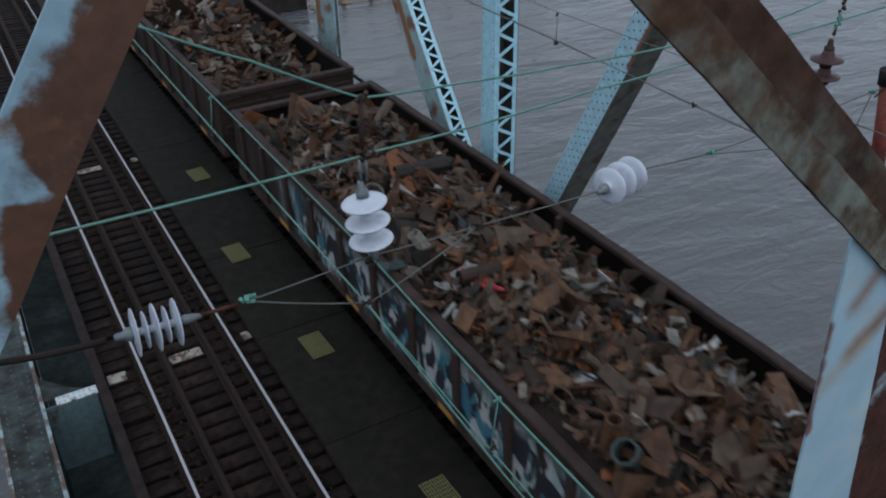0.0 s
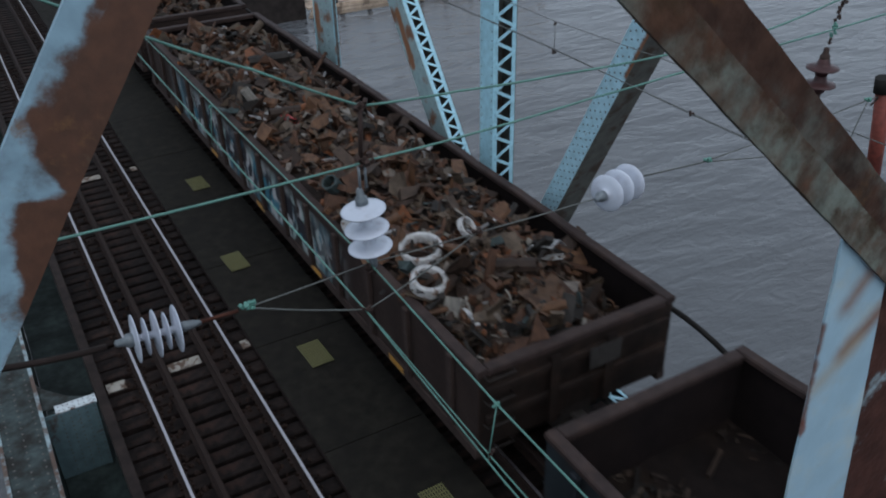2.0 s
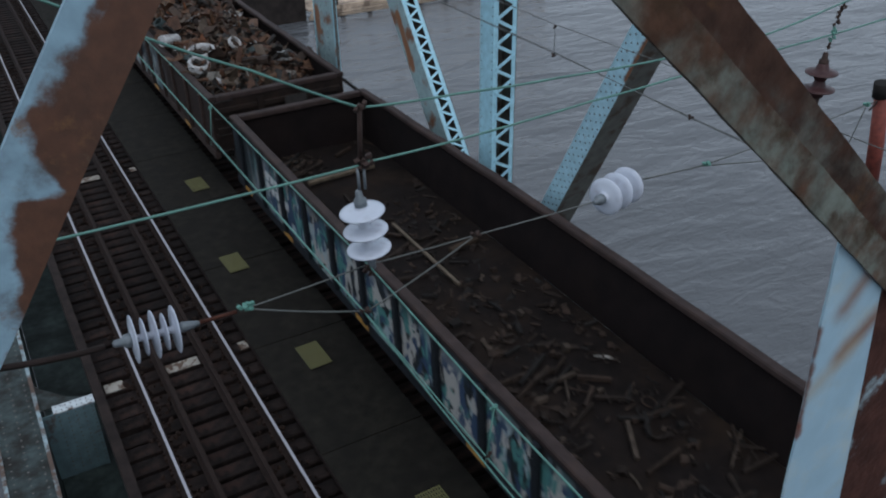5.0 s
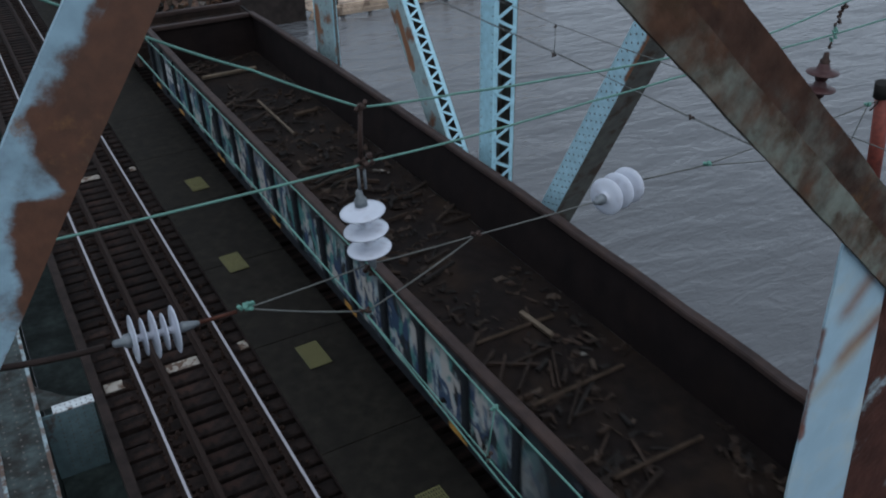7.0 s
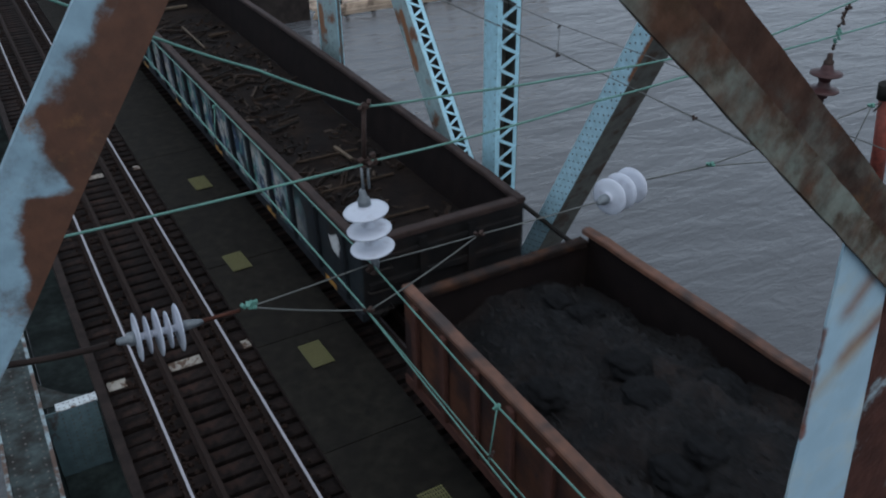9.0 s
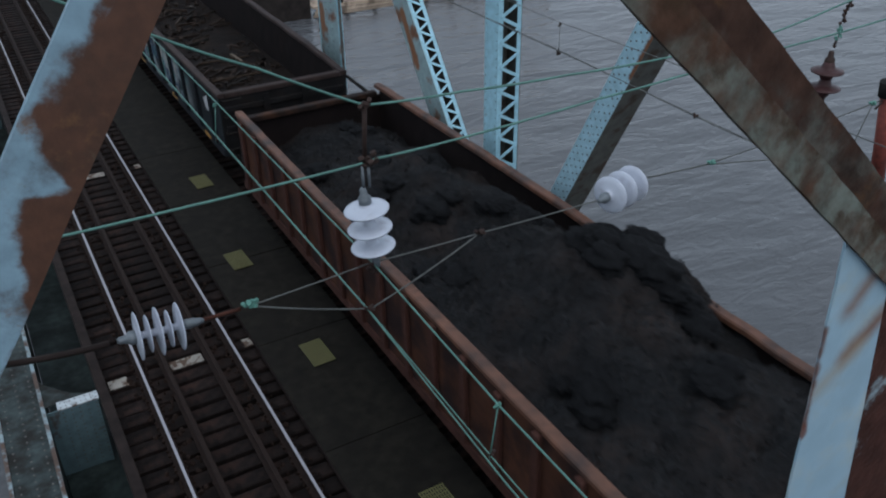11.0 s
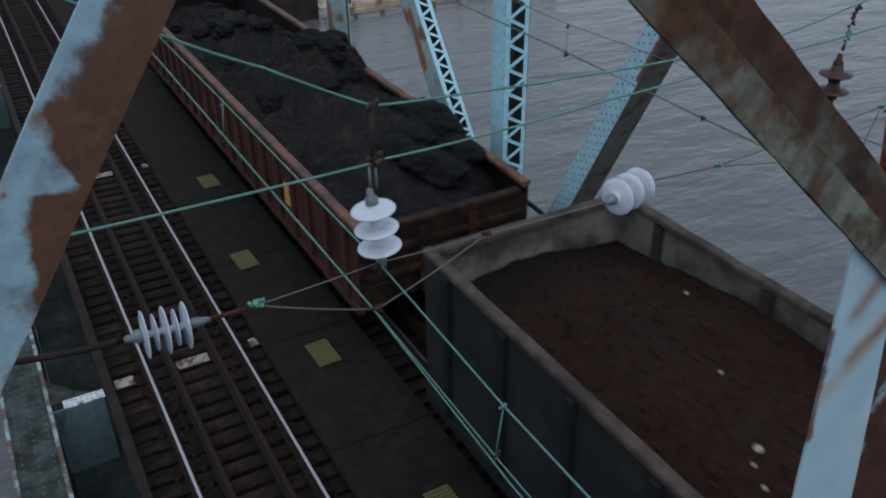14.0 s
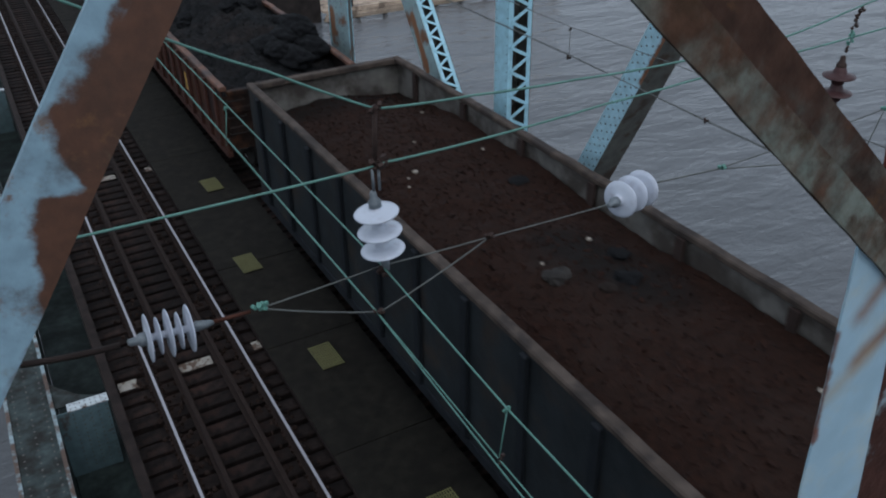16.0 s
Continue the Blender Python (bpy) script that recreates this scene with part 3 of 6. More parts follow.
def edge_rust(name, blue, rust, split, amp, scale, soft=0.006, stretch=1.0, outline=()):
    """Paint on one side of a bar, rust eating in from the other side along a ragged line; outline: (height, rim of the rust) along the bar."""
    m = mat(name, blue, 0.55, var=0.14, scale=40, bump=0.07, second=(0.15, 0.07, 0.03), amount=0.2, scale2=22, sharp=0.1)
    n, l = m.node_tree.nodes, m.node_tree.links
    b = n["Principled BSDF"]
    old = b.inputs["Base Color"].links[0].from_socket
    co = n.new("ShaderNodeTexCoord")
    sx = n.new("ShaderNodeSeparateXYZ")
    l.new(co.outputs["Object"], sx.inputs["Vector"])
    t = n.new("ShaderNodeTexNoise")
    t.inputs["Scale"].default_value, t.inputs["Detail"].default_value, t.inputs["Roughness"].default_value = scale, 9, 0.6
    mp = n.new("ShaderNodeMapping")
    mp.inputs["Scale"].default_value = (1, 1, stretch)
    l.new(co.outputs["Object"], mp.inputs["Vector"])
    l.new(mp.outputs["Vector"], t.inputs["Vector"])
    ma = n.new("ShaderNodeMath")
    ma.operation = "MULTIPLY_ADD"
    l.new(t.outputs["Fac"], ma.inputs[0])
    ma.inputs[1].default_value = amp
    l.new(sx.outputs["X"], ma.inputs[2])
    if outline:
        lo, hi = outline[0][0], outline[-1][0]
        along = n.new("ShaderNodeMapRange")
        along.inputs["From Min"].default_value, along.inputs["From Max"].default_value = lo, hi
        l.new(sx.outputs["Z"], along.inputs["Value"])
        rim = n.new("ShaderNodeValToRGB")
        el = rim.color_ramp.elements
        while len(el) < len(outline):
            el.new(0.5)
        for e, (w, u) in zip(el, outline):
            g = (u + 0.05) / 0.15
            e.position, e.color = (w - lo) / (hi - lo), (g, g, g, 1)
        l.new(along.outputs["Result"], rim.inputs["Fac"])
        back = n.new("ShaderNodeMath")
        back.operation = "MULTIPLY_ADD"
        l.new(rim.outputs["Color"], back.inputs[0])
        back.inputs[1].default_value, back.inputs[2].default_value = -0.15, 0.05
        inner = n.new("ShaderNodeMath")
        inner.operation = "ADD"
        l.new(back.outputs[0], inner.inputs[0])
        l.new(sx.outputs["X"], inner.inputs[1])
        l.new(inner.outputs[0], ma.inputs[2])
    mr = n.new("ShaderNodeMapRange")
    mr.interpolation_type = "SMOOTHSTEP"
    mr.inputs["From Min"].default_value, mr.inputs["From Max"].default_value = split + amp / 2 - soft, split + amp / 2 + soft
    l.new(ma.outputs[0], mr.inputs["Value"])
    fine = n.new("ShaderNodeTexNoise")
    fine.inputs["Scale"].default_value, fine.inputs["Detail"].default_value = 60, 8
    l.new(co.outputs["Object"], fine.inputs["Vector"])
    tint = n.new("ShaderNodeMix")
    tint.data_type = "RGBA"
    tint.inputs["A"].default_value = [c * 0.5 for c in rust] + [1]
    tint.inputs["B"].default_value = [c * 1.5 for c in rust] + [1]
    l.new(fine.outputs["Fac"], tint.inputs["Factor"])
    mix = n.new("ShaderNodeMix")
    mix.data_type = "RGBA"
    l.new(mr.outputs["Result"], mix.inputs["Factor"])
    l.new(old, mix.inputs["A"])
    l.new(tint.outputs["Result"], mix.inputs["B"])
    l.new(mix.outputs["Result"], b.inputs["Base Color"])
    return m


def blotched(m, col, scale, amount, sharp, stretch=1.0):
    """One more layer of worn colour over a material."""
    n, l = m.node_tree.nodes, m.node_tree.links
    b = n["Principled BSDF"]
    old = b.inputs["Base Color"].links[0].from_socket
    co, mp, t = n.new("ShaderNodeTexCoord"), n.new("ShaderNodeMapping"), n.new("ShaderNodeTexNoise")
    mp.inputs["Location"].default_value = (3.7, 1.9, 5.3)
    mp.inputs["Scale"].default_value = (1, 1, stretch)
    t.inputs["Scale"].default_value, t.inputs["Detail"].default_value, t.inputs["Roughness"].default_value = scale, 8, 0.65
    l.new(co.outputs["Object"], mp.inputs["Vector"])
    l.new(mp.outputs["Vector"], t.inputs["Vector"])
    mr, mix = n.new("ShaderNodeMapRange"), n.new("ShaderNodeMix")
    mr.interpolation_type, mix.data_type = "SMOOTHSTEP", "RGBA"
    centre = 0.5 + (0.5 - amount) * 0.55
    mr.inputs["From Min"].default_value, mr.inputs["From Max"].default_value = centre - sharp / 2, centre + sharp / 2
    l.new(t.outputs["Fac"], mr.inputs["Value"])
    l.new(mr.outputs["Result"], mix.inputs["Factor"])
    l.new(old, mix.inputs["A"])
    mix.inputs["B"].default_value = (*col, 1)
    l.new(mix.outputs["Result"], b.inputs["Base Color"])
    return m


M_EDGE_L = edge_rust("blue_paint_eaten_by_rust", (0.215, 0.325, 0.395), (0.080, 0.034, 0.018), 0.0, 0.045, 34, 0.007, 1.0,
                     ((1.89, 0.061), (1.938, 0.058), (1.955, 0.048), (1.978, 0.040), (2.005, 0.024), (2.041, 0.012), (2.058, 0.011), (2.071, 0.030), (2.082, 0.043), (2.092, 0.030), (2.099, 0.015), (2.116, -0.002), (2.143, -0.008), (2.173, -0.002), (2.199, 0.001), (2.217, 0.004), (2.24, 0.010), (2.27, 0.009)))
stain(M_EDGE_L, (0.025, 0.014, 0.010), (0.0225, 0, 2.078), (0.0235, 0, 2.066), 0.0022, 0.001, 0.002, 60)
M_HANGER = mat("pale_blue_paint_with_rust_runs", (0.30, 0.43, 0.515), 0.5, var=0.08, scale=9, bump=0.06, second=(0.37, 0.43, 0.43), amount=0.3, scale2=8, sharp=0.3)
for p0, p1, r, soft, col, k in (((0.10, 0.0215, 0.43), (0.05, 0.0215, 0.37), 0.02, 0.03, (0.20, 0.10, 0.05), 0.8), ((0.17, 0.0215, 0.31), (0.08, 0.0215, 0.24), 0.021, 0.03, (0.17, 0.075, 0.035), 0.95),
                                ((0.12, 0.0215, 0.25), (0.01, 0.0215, 0.17), 0.016, 0.034, (0.33, 0.28, 0.20), 0.7), ((-0.012, 0.0215, 0.34), (0.0, 0.0215, 0.08), 0.007, 0.008, (0.12, 0.05, 0.03), 0.9), ((0.0, 0.0215, 0.07), (0.004, 0.0215, 0.05), 0.012, 0.008, (0.14, 0.05, 0.03), 0.9)):
    stain(M_HANGER, col, p0, p1, r, soft, 0.03, 22, k)
M_HANGER_RUST = mat("dark_red_rust_with_paint_left", (0.050, 0.021, 0.016), 0.8, var=0.35, scale=18, bump=0.3, second=(0.24, 0.31, 0.34), amount=0.22, scale2=7, sharp=0.12)
M_PATCHY = mat("rust_with_grey_green_paint_left", (0.066, 0.034, 0.021), 0.75, var=0.4, scale=22, bump=0.18, second=(0.165, 0.19, 0.165), amount=0.48, scale2=5.0, sharp=0.26)
blotched(M_PATCHY, (0.042, 0.026, 0.014), 11, 0.36, 0.2, 0.6)
blotched(M_PATCHY, (0.13, 0.062, 0.024), 19, 0.17, 0.14, 0.7)
blotched(M_EDGE_L, (0.050, 0.024, 0.0135), 11, 0.30, 0.25)
blotched(M_EDGE_L, (0.16, 0.078, 0.03), 24, 0.17, 0.16)
blotched(M_EDGE_L, (0.15, 0.145, 0.10), 17, 0.17, 0.22)
M_PATCHY_DARK = mat("dark_brown_rust", (0.048, 0.025, 0.017), 0.75, var=0.35, scale=26, bump=0.15, second=(0.14, 0.16, 0.14), amount=0.33, scale2=4.0, sharp=0.25)
blotched(M_PATCHY_DARK, (0.10, 0.05, 0.022), 15, 0.24, 0.16, 0.6)
blotched(M_PATCHY_DARK, (0.022, 0.014, 0.01), 8, 0.22, 0.2, 0.5)
bracing("sway_brace", "blue-painted steel brace half eaten by red rust", (-2.983, 6.79), (-1.475, 9.09),
        [("front_leg", -0.017, 0.0565, -0.004, 0.004, M_EDGE_L), ("back_leg", 0.046, 0.054, 0.0045, 0.06, M_BEAM_RUST)])
bracing("sway_brace", "rust-brown steel brace with faded green-blue paint", (-0.11, 7.66), (-1.565, 8.95),
        [("lower_leg", 0.014, 0.078, 0.0085, 0.0184, M_PATCHY), ("upper_leg", 0.0745, 0.138, 0.010, 0.0199, M_PATCHY_DARK)])
hanger = thing("sway_hanger", "pale blue tapering steel hanger with rust runs", "bridge bracing", pose(-0.5, YB, 7.5))
for nm, left, right, y0, y1, mt in (("front_leg", (0.062, -0.022), (0.375, 0.135), 0.0215, 0.027, M_HANGER), ("rusty_leg", (0.372, 0.132), (0.62, 0.40), 0.0275, 0.036, M_HANGER_RUST)):
    rr = random.Random(nm)
    bm = bmesh.new()
    rings = []
    for i in range(41):
        f = i / 40
        q = [rr.uniform(-0.0015, 0.0015) for _ in range(2)]
        xl, xr, z = left[0] + (left[1] - left[0]) * f + q[0], right[0] + (right[1] - right[0]) * f + q[1], -1.2 + 1.78 * f
        rings.append([bm.verts.new(p) for p in ((xl, y0, z), (xr, y0, z), (xr, y1, z), (xl, y1, z))])
    for r0, r1 in zip(rings, rings[1:]):
        for k in range(4):
            bm.faces.new((r0[k], r0[(k + 1) % 4], r1[(k + 1) % 4], r1[k]))
    bm.faces.new(rings[0][::-1])
    bm.faces.new(rings[-1])
    part(nm, bm, mt, hanger)

# ---- overhead wires ----
YS = 3.97


def wire(name, label, pts, r, material, category="overhead wire", parent=None):
    bm = bmesh.new()
    tube(bm, pts, r, 6)
    ob = part(name, bm, material, parent)
    if parent is None:
        tagged(ob, label, category)
    return ob


def curve_pts(anchors, n=10, sag=0.0):
    out = []
    for a, b in zip(anchors, anchors[1:]):
        a, b = Vector(a), Vector(b)
        for i in range(n):
            s = i / n
            p = a.lerp(b, s)
            p.z -= sag * 4 * s * (1 - s)
            out.append(p)
    return out + [Vector(anchors[-1])]


def clamp(bm, c, s=0.03):
    rr = random.Random(str(c))
    for _ in range(5):
        o = Vector((rr.uniform(-1, 1), rr.uniform(-0.6, 0.6), rr.uniform(-1, 1))) * s
        box(bm, -s * 0.5, s * 0.5, -s * 0.35, s * 0.35, -s * 0.45, s * 0.45, m=Matrix.Translation(Vector(c) + o) @ pose(0, 0, 0, rr.uniform(0, 90), rr.uniform(0, 90), rr.uniform(0, 90)), bevel=s * 0.1)


# along the tracks
wire("messenger_wire", "green-corroded messenger wire over the empty track", curve_pts([(-0.17, -4, 6.24), (-0.17, 2.66, 6.235), (-0.17, YS, 6.30), (-0.17, 7.0, 6.27), (-0.17, 14, 6.15), (-0.17, 34, 6.3)], 8), 0.0056, M_WIRE)
wire("contact_wire", "green-corroded contact wire over the empty track", curve_pts([(-0.235, -4, 5.90), (-0.235, 2.5, 5.93), (-0.215, YS, 5.985), (-0.2, 7.0, 5.95), (-0.2, 34, 5.95)], 8), 0.0048, M_WIRE)
wire("contact_wire", "second contact wire clipped close under the first", curve_pts([(-0.205, -4, 5.90), (-0.205, 2.66, 5.935), (-0.205, YS, 5.975), (-0.2, 34, 5.94)], 8), 0.0043, M_WIRE)
for yd in (2.66, 7.0, 12.5, 18.0):
    d = thing("dropper", "thin dropper rod between messenger and contact wire", "dropper", pose(-0.17, yd, 6.24), group="droppers")
    wire("rod", "", [(0, 0, 0.01), (-0.045, 0, -0.335)], 0.004, M_WIRE, parent=d)
    bm = bmesh.new()
    clamp(bm, (0, 0, 0.0), 0.016)
    part("top_clip", bm, M_GREENFIT, d)
    bm = bmesh.new()
    clamp(bm, (-0.025, 0, -0.30), 0.018)
    part("bottom_clip", bm, M_FITTING, d)
wire("messenger_wire", "thin dark messenger wire over the train's track", curve_pts([(3.95, -4, 6.20), (3.95, 6.1, 6.15), (3.95, 7.8, 6.10), (3.95, 10.5, 6.12), (3.95, 34, 6.2)], 8), 0.0045, M_WIRE_DARK)
wire("contact_wire", "thin dark contact wire over the train's track", curve_pts([(3.95, -4, 5.72), (3.95, 5.6, 5.74), (3.95, 7.76, 5.79), (3.95, 34, 5.75)], 8), 0.0045, M_WIRE_DARK)
wire("contact_wire", "second dark contact wire over the train's track", curve_pts([(3.965, -4, 5.70), (3.965, 5.6, 5.745), (3.96, 7.77, 5.77), (3.96, 34, 5.76)], 8), 0.004, M_WIRE_DARK)
for yd in (5.6, 7.77, 13):
    d = thing("dropper", "thin dropper rod hanging over the train's track", "dropper", pose(3.95, yd, 6.08), group="droppers")
    if yd > 6:
        wire("rod", "", [(0, 0, 0.02), (0, 0, -0.32)], 0.004, M_WIRE_DARK, parent=d)
        bm = bmesh.new()
        clamp(bm, (0, 0, 0.0), 0.018)
        part("top_clip", bm, M_FITTING, d)
    bm = bmesh.new()
    clamp(bm, (0, 0, -0.32), 0.024)
    part("bottom_clip", bm, M_FITTING, d)

# cross-span in the plane y = YS
wire("span_wire", "green-corroded lower span wire across both tracks", curve_pts([(-3.2, YS, 7.0), (-1.71, YS, 6.93), (-0.23, YS, 6.925)], 6, 0.005) + curve_pts([(-0.12, YS, 6.935), (0.48, YS, 6.935), (1.35, YS, 6.97), (1.98, YS, 6.99), (3.02, YS, 7.02), (4.02, YS, 7.055), (6.4, YS, 7.14)], 6, 0.004), 0.0068, M_WIRE)
wire("span_wire", "green-corroded upper span wire drawn down to the hanger", curve_pts([(-3.0, YS, 8.85), (-1.11, YS, 7.75), (-0.70, YS, 7.54), (-0.16, YS, 7.245), (0.42, YS, 7.205), (1.13, YS, 7.165), (1.91, YS, 7.135), (2.82, YS, 7.145), (3.37, YS, 7.225), (6.4, YS, 7.70)], 8, 0.006), 0.0068, M_WIRE)

SHED = [(0.020, 0.062), (0.032, 0.058), (0.034, 0.030), (0.046, 0.022), (0.09, 0.016), (0.122, 0.006), (0.127, 0.0), (0.124, -0.006), (0.10, -0.004), (0.06, 0.004), (0.036, -0.004), (0.030, -0.05), (0.022, -0.06)]
THIN = [(0.018, 0.028), (0.021, 0.012), (0.10, 0.006), (0.124, 0.003), (0.127, 0.0), (0.124, -0.003), (0.10, -0.004), (0.021, -0.010), (0.018, -0.028)]
BELL = [(0.022, 0.075), (0.034, 0.07), (0.055, 0.03), (0.062, 0.012), (0.10, 0.004), (0.138, -0.008), (0.140, -0.016), (0.13, -0.022), (0.08, -0.018), (0.05, -0.03), (0.042, -0.075)]


def insulator(name, label, m, count, pitch, material, sizes=(1,), cap=M_GALV, group="insulators", shed=None):
    """A string of porcelain discs hanging down local -z from the pose m."""
    th = thing(name, label, "insulator", m, group=group)
    for k in range(count):
        s = sizes[k % len(sizes)]
        bm = bmesh.new()
        lathe(bm, [(r * s if r > 0.05 else r, h * (0.9 if s < 1 else 1)) for r, h in (shed or SHED)], pose(0, 0, -pitch * (k + 0.5)))
        part("disc", bm, material, th)
    bm = bmesh.new()
    lathe(bm, [(0.012, 0.075), (0.019, 0.065), (0.022, 0.03), (0.036, 0.015), (0.036, -0.02), (0.02, -0.03)], pose(0, 0, 0.0), 14)
    part("end_cap", bm, cap, th, "metal end cap")
    bm = bmesh.new()
    lathe(bm, [(0.018, 0.01), (0.028, -0.01), (0.022, -0.06), (0.012, -0.10)], pose(0, 0, -pitch * count), 14)
    part("pin", bm, cap, th)
    return th


insulator("suspension_insulator", "three pale grey porcelain discs hanging from the span wire", look((-0.195, YS, 6.71), (-0.195 + 0.10, YS - 0.03, 5.71)) , 3, 0.118, M_PORCELAIN)
hang = thing("hanger_rod", "rusty hanger rod and clevis between span wires and insulator", "hanger", pose(-0.17, YS, 6.93))
wire("rod", "", [(0.008, 0, 0.33), (-0.012, 0, 0.0)], 0.013, M_FITTING, parent=hang)
bm = bmesh.new()
clamp(bm, (0.005, 0, 0.33), 0.03)
part("upper_clamp", bm, M_FITTING, hang)
bm = bmesh.new()
clamp(bm, (-0.01, 0, 0.0), 0.036)
clamp(bm, (0.03, 0, 0.01), 0.03)
part("lower_clamp", bm, M_FITTING, hang)
bm = bmesh.new()
for s in (-0.018, 0.018):
    tube(bm, [(s - 0.01, 0, -0.02), (s - 0.008, 0, -0.15)], 0.008, 6)
part("clevis", bm, M_GALV, hang)
foot = thing("messenger_clamp", "dark clamp gripping the messenger wire under the insulator", "clamp", pose(-0.165, YS, 6.29))
bm = bmesh.new()
clamp(bm, (0, 0, 0.0), 0.028)
clamp(bm, (0.01, -0.02, -0.03), 0.022)
part("body", bm, M_FITTING, foot)
# registration span: strain insulators and pull-off wires
L_END, R_END = Vector((-1.59, YS, 6.29)), Vector((-1.19, YS, 6.265))
d = (R_END - L_END).normalized()
insulator("strain_insulator", "pale grey ribbed strain insulator lying level above the rails", look(L_END + d * 0.082, L_END + d), 5, 0.052, M_PORCELAIN, sizes=(1.0, 0.78), shed=THIN)
wire("anchor_rod", "dark steel rod anchoring the strain insulator", curve_pts([(-3.2, YS, 6.50), (-2.1, YS, 6.35), (-1.62, YS, 6.29)], 5, 0.01), 0.017, M_STRINGER, "rod")
wire("turnbuckle_rod", "red-rusted rod behind the strain insulator", [(-1.24, YS, 6.268), (-1.05, YS, 6.262), (-0.95, YS, 6.262)], 0.011, M_BEAM_RUST, "rod")
cl = thing("pull_off_clamp", "green corroded clamp where the pull-off wires part", "clamp", pose(-0.905, YS, 6.262))
bm = bmesh.new()
clamp(bm, (0, 0, 0), 0.030)
clamp(bm, (0.025, 0, 0.012), 0.024)
part("body", bm, M_GREENFIT, cl)
wire("pull_off_wire", "thin grey pull-off wire past the messenger", curve_pts([(-0.93, YS, 6.262), (-0.17, YS + 0.03, 6.285), (0.54, YS, 6.285), (1.48, YS, 6.264)], 6, 0.004), 0.0045, M_WIRE_DARK)
wire("pull_off_wire", "thin grey pull-off wire down to the contact wire", curve_pts([(-0.88, YS, 6.255), (-0.21, YS, 6.0)], 8, 0.012), 0.005, M_WIRE_DARK)
wire("pull_off_wire", "thin rusty pull-off wire up from the contact wire", curve_pts([(-0.19, YS, 6.0), (0.52, YS, 6.275)], 8, 0.012), 0.005, M_WIRE_DARK)
for nm, c, mt in (("contact_clamp", (-0.215, YS, 5.995), M_FITTING), ("pull_off_clamp", (0.54, YS, 6.285), M_FITTING), ("pull_off_clamp", (2.43, YS, 6.285), M_GREENFIT), ("pull_off_clamp", (4.09, YS, 6.38), M_GREENFIT)):
    th = thing(nm, "small corroded clamp on the pull-off wires", "clamp", pose(*c))
    bm = bmesh.new()
    clamp(bm, (0, 0, 0), 0.026)
    part("body", bm, mt, th)
A, B = Vector((1.475, YS, 6.262)), Vector((1.84, YS + 0.11, 6.245))
d = (B - A).normalized()
insulator("strain_insulator", "three pale grey porcelain discs in the pull-off wire", look(A + d * 0.03, A + d), 3, 0.128, M_PORCELAIN)
wire("pull_off_wire", "thin wire from the strain insulator towards the train's track", [(1.90, YS + 0.128, 6.242), (2.43, YS, 6.285)], 0.006, M_WIRE_DARK)
wire("pull_off_wire", "thin wire to the train's messenger", curve_pts([(2.43, YS, 6.29), (3.2, YS, 6.32), (4.09, YS, 6.385), (6.3, YS, 6.5)], 5, 0.0), 0.005, M_WIRE_DARK)
wire("pull_off_wire", "thin wire down to the train's contact wire", curve_pts([(2.43, YS, 6.28), (3.95, YS, 6.0), (4.09, YS, 6.37)], 5, 0.0), 0.005, M_WIRE_DARK)

# brown suspension insulator over the train's track
insulator("suspension_insulator", "two brown glazed porcelain discs hanging on a chain", look((3.462, YS, 6.835), (3.48, YS, 0)), 2, 0.125, M_BROWNPORC, (0.82,), cap=M_FITTING, shed=BELL)
ch = thing("hanger_chain", "dark corroded hanger chain above the brown insulator", "hanger", pose(3.475, YS, 6.95))
for k in range(6):
    bm = bmesh.new()
    clamp(bm, (0.012 * k, 0, 0.055 * k), 0.022)
    part("link", bm, M_GREENFIT if k in (1, 2) else M_FITTING, ch)
# red steady arm with a black cap
rp = thing("steady_arm", "red-painted steady arm with a black cap over the train's track", "steady arm", pose(4.25, YS, 6.45))
bm = bmesh.new()
tube(bm, [(0.0, 0, 0.0), (0.10, 0, -0.45), (0.16, 0, -0.8)], [0.055, 0.06, 0.06], 12)
part("arm", bm, M_REDROD, rp)
bm = bmesh.new()
tube(bm, [(-0.012, 0, -0.03), (-0.03, 0, 0.09)], 0.062, 12)
part("cap", bm, M_DARK, rp, "black cap")
wire("link", "", [(-0.11, 0, -0.12), (0.0, 0, -0.05)], 0.008, M_FITTING, parent=rp)

# ---- the train ----
SPEED = 3.62


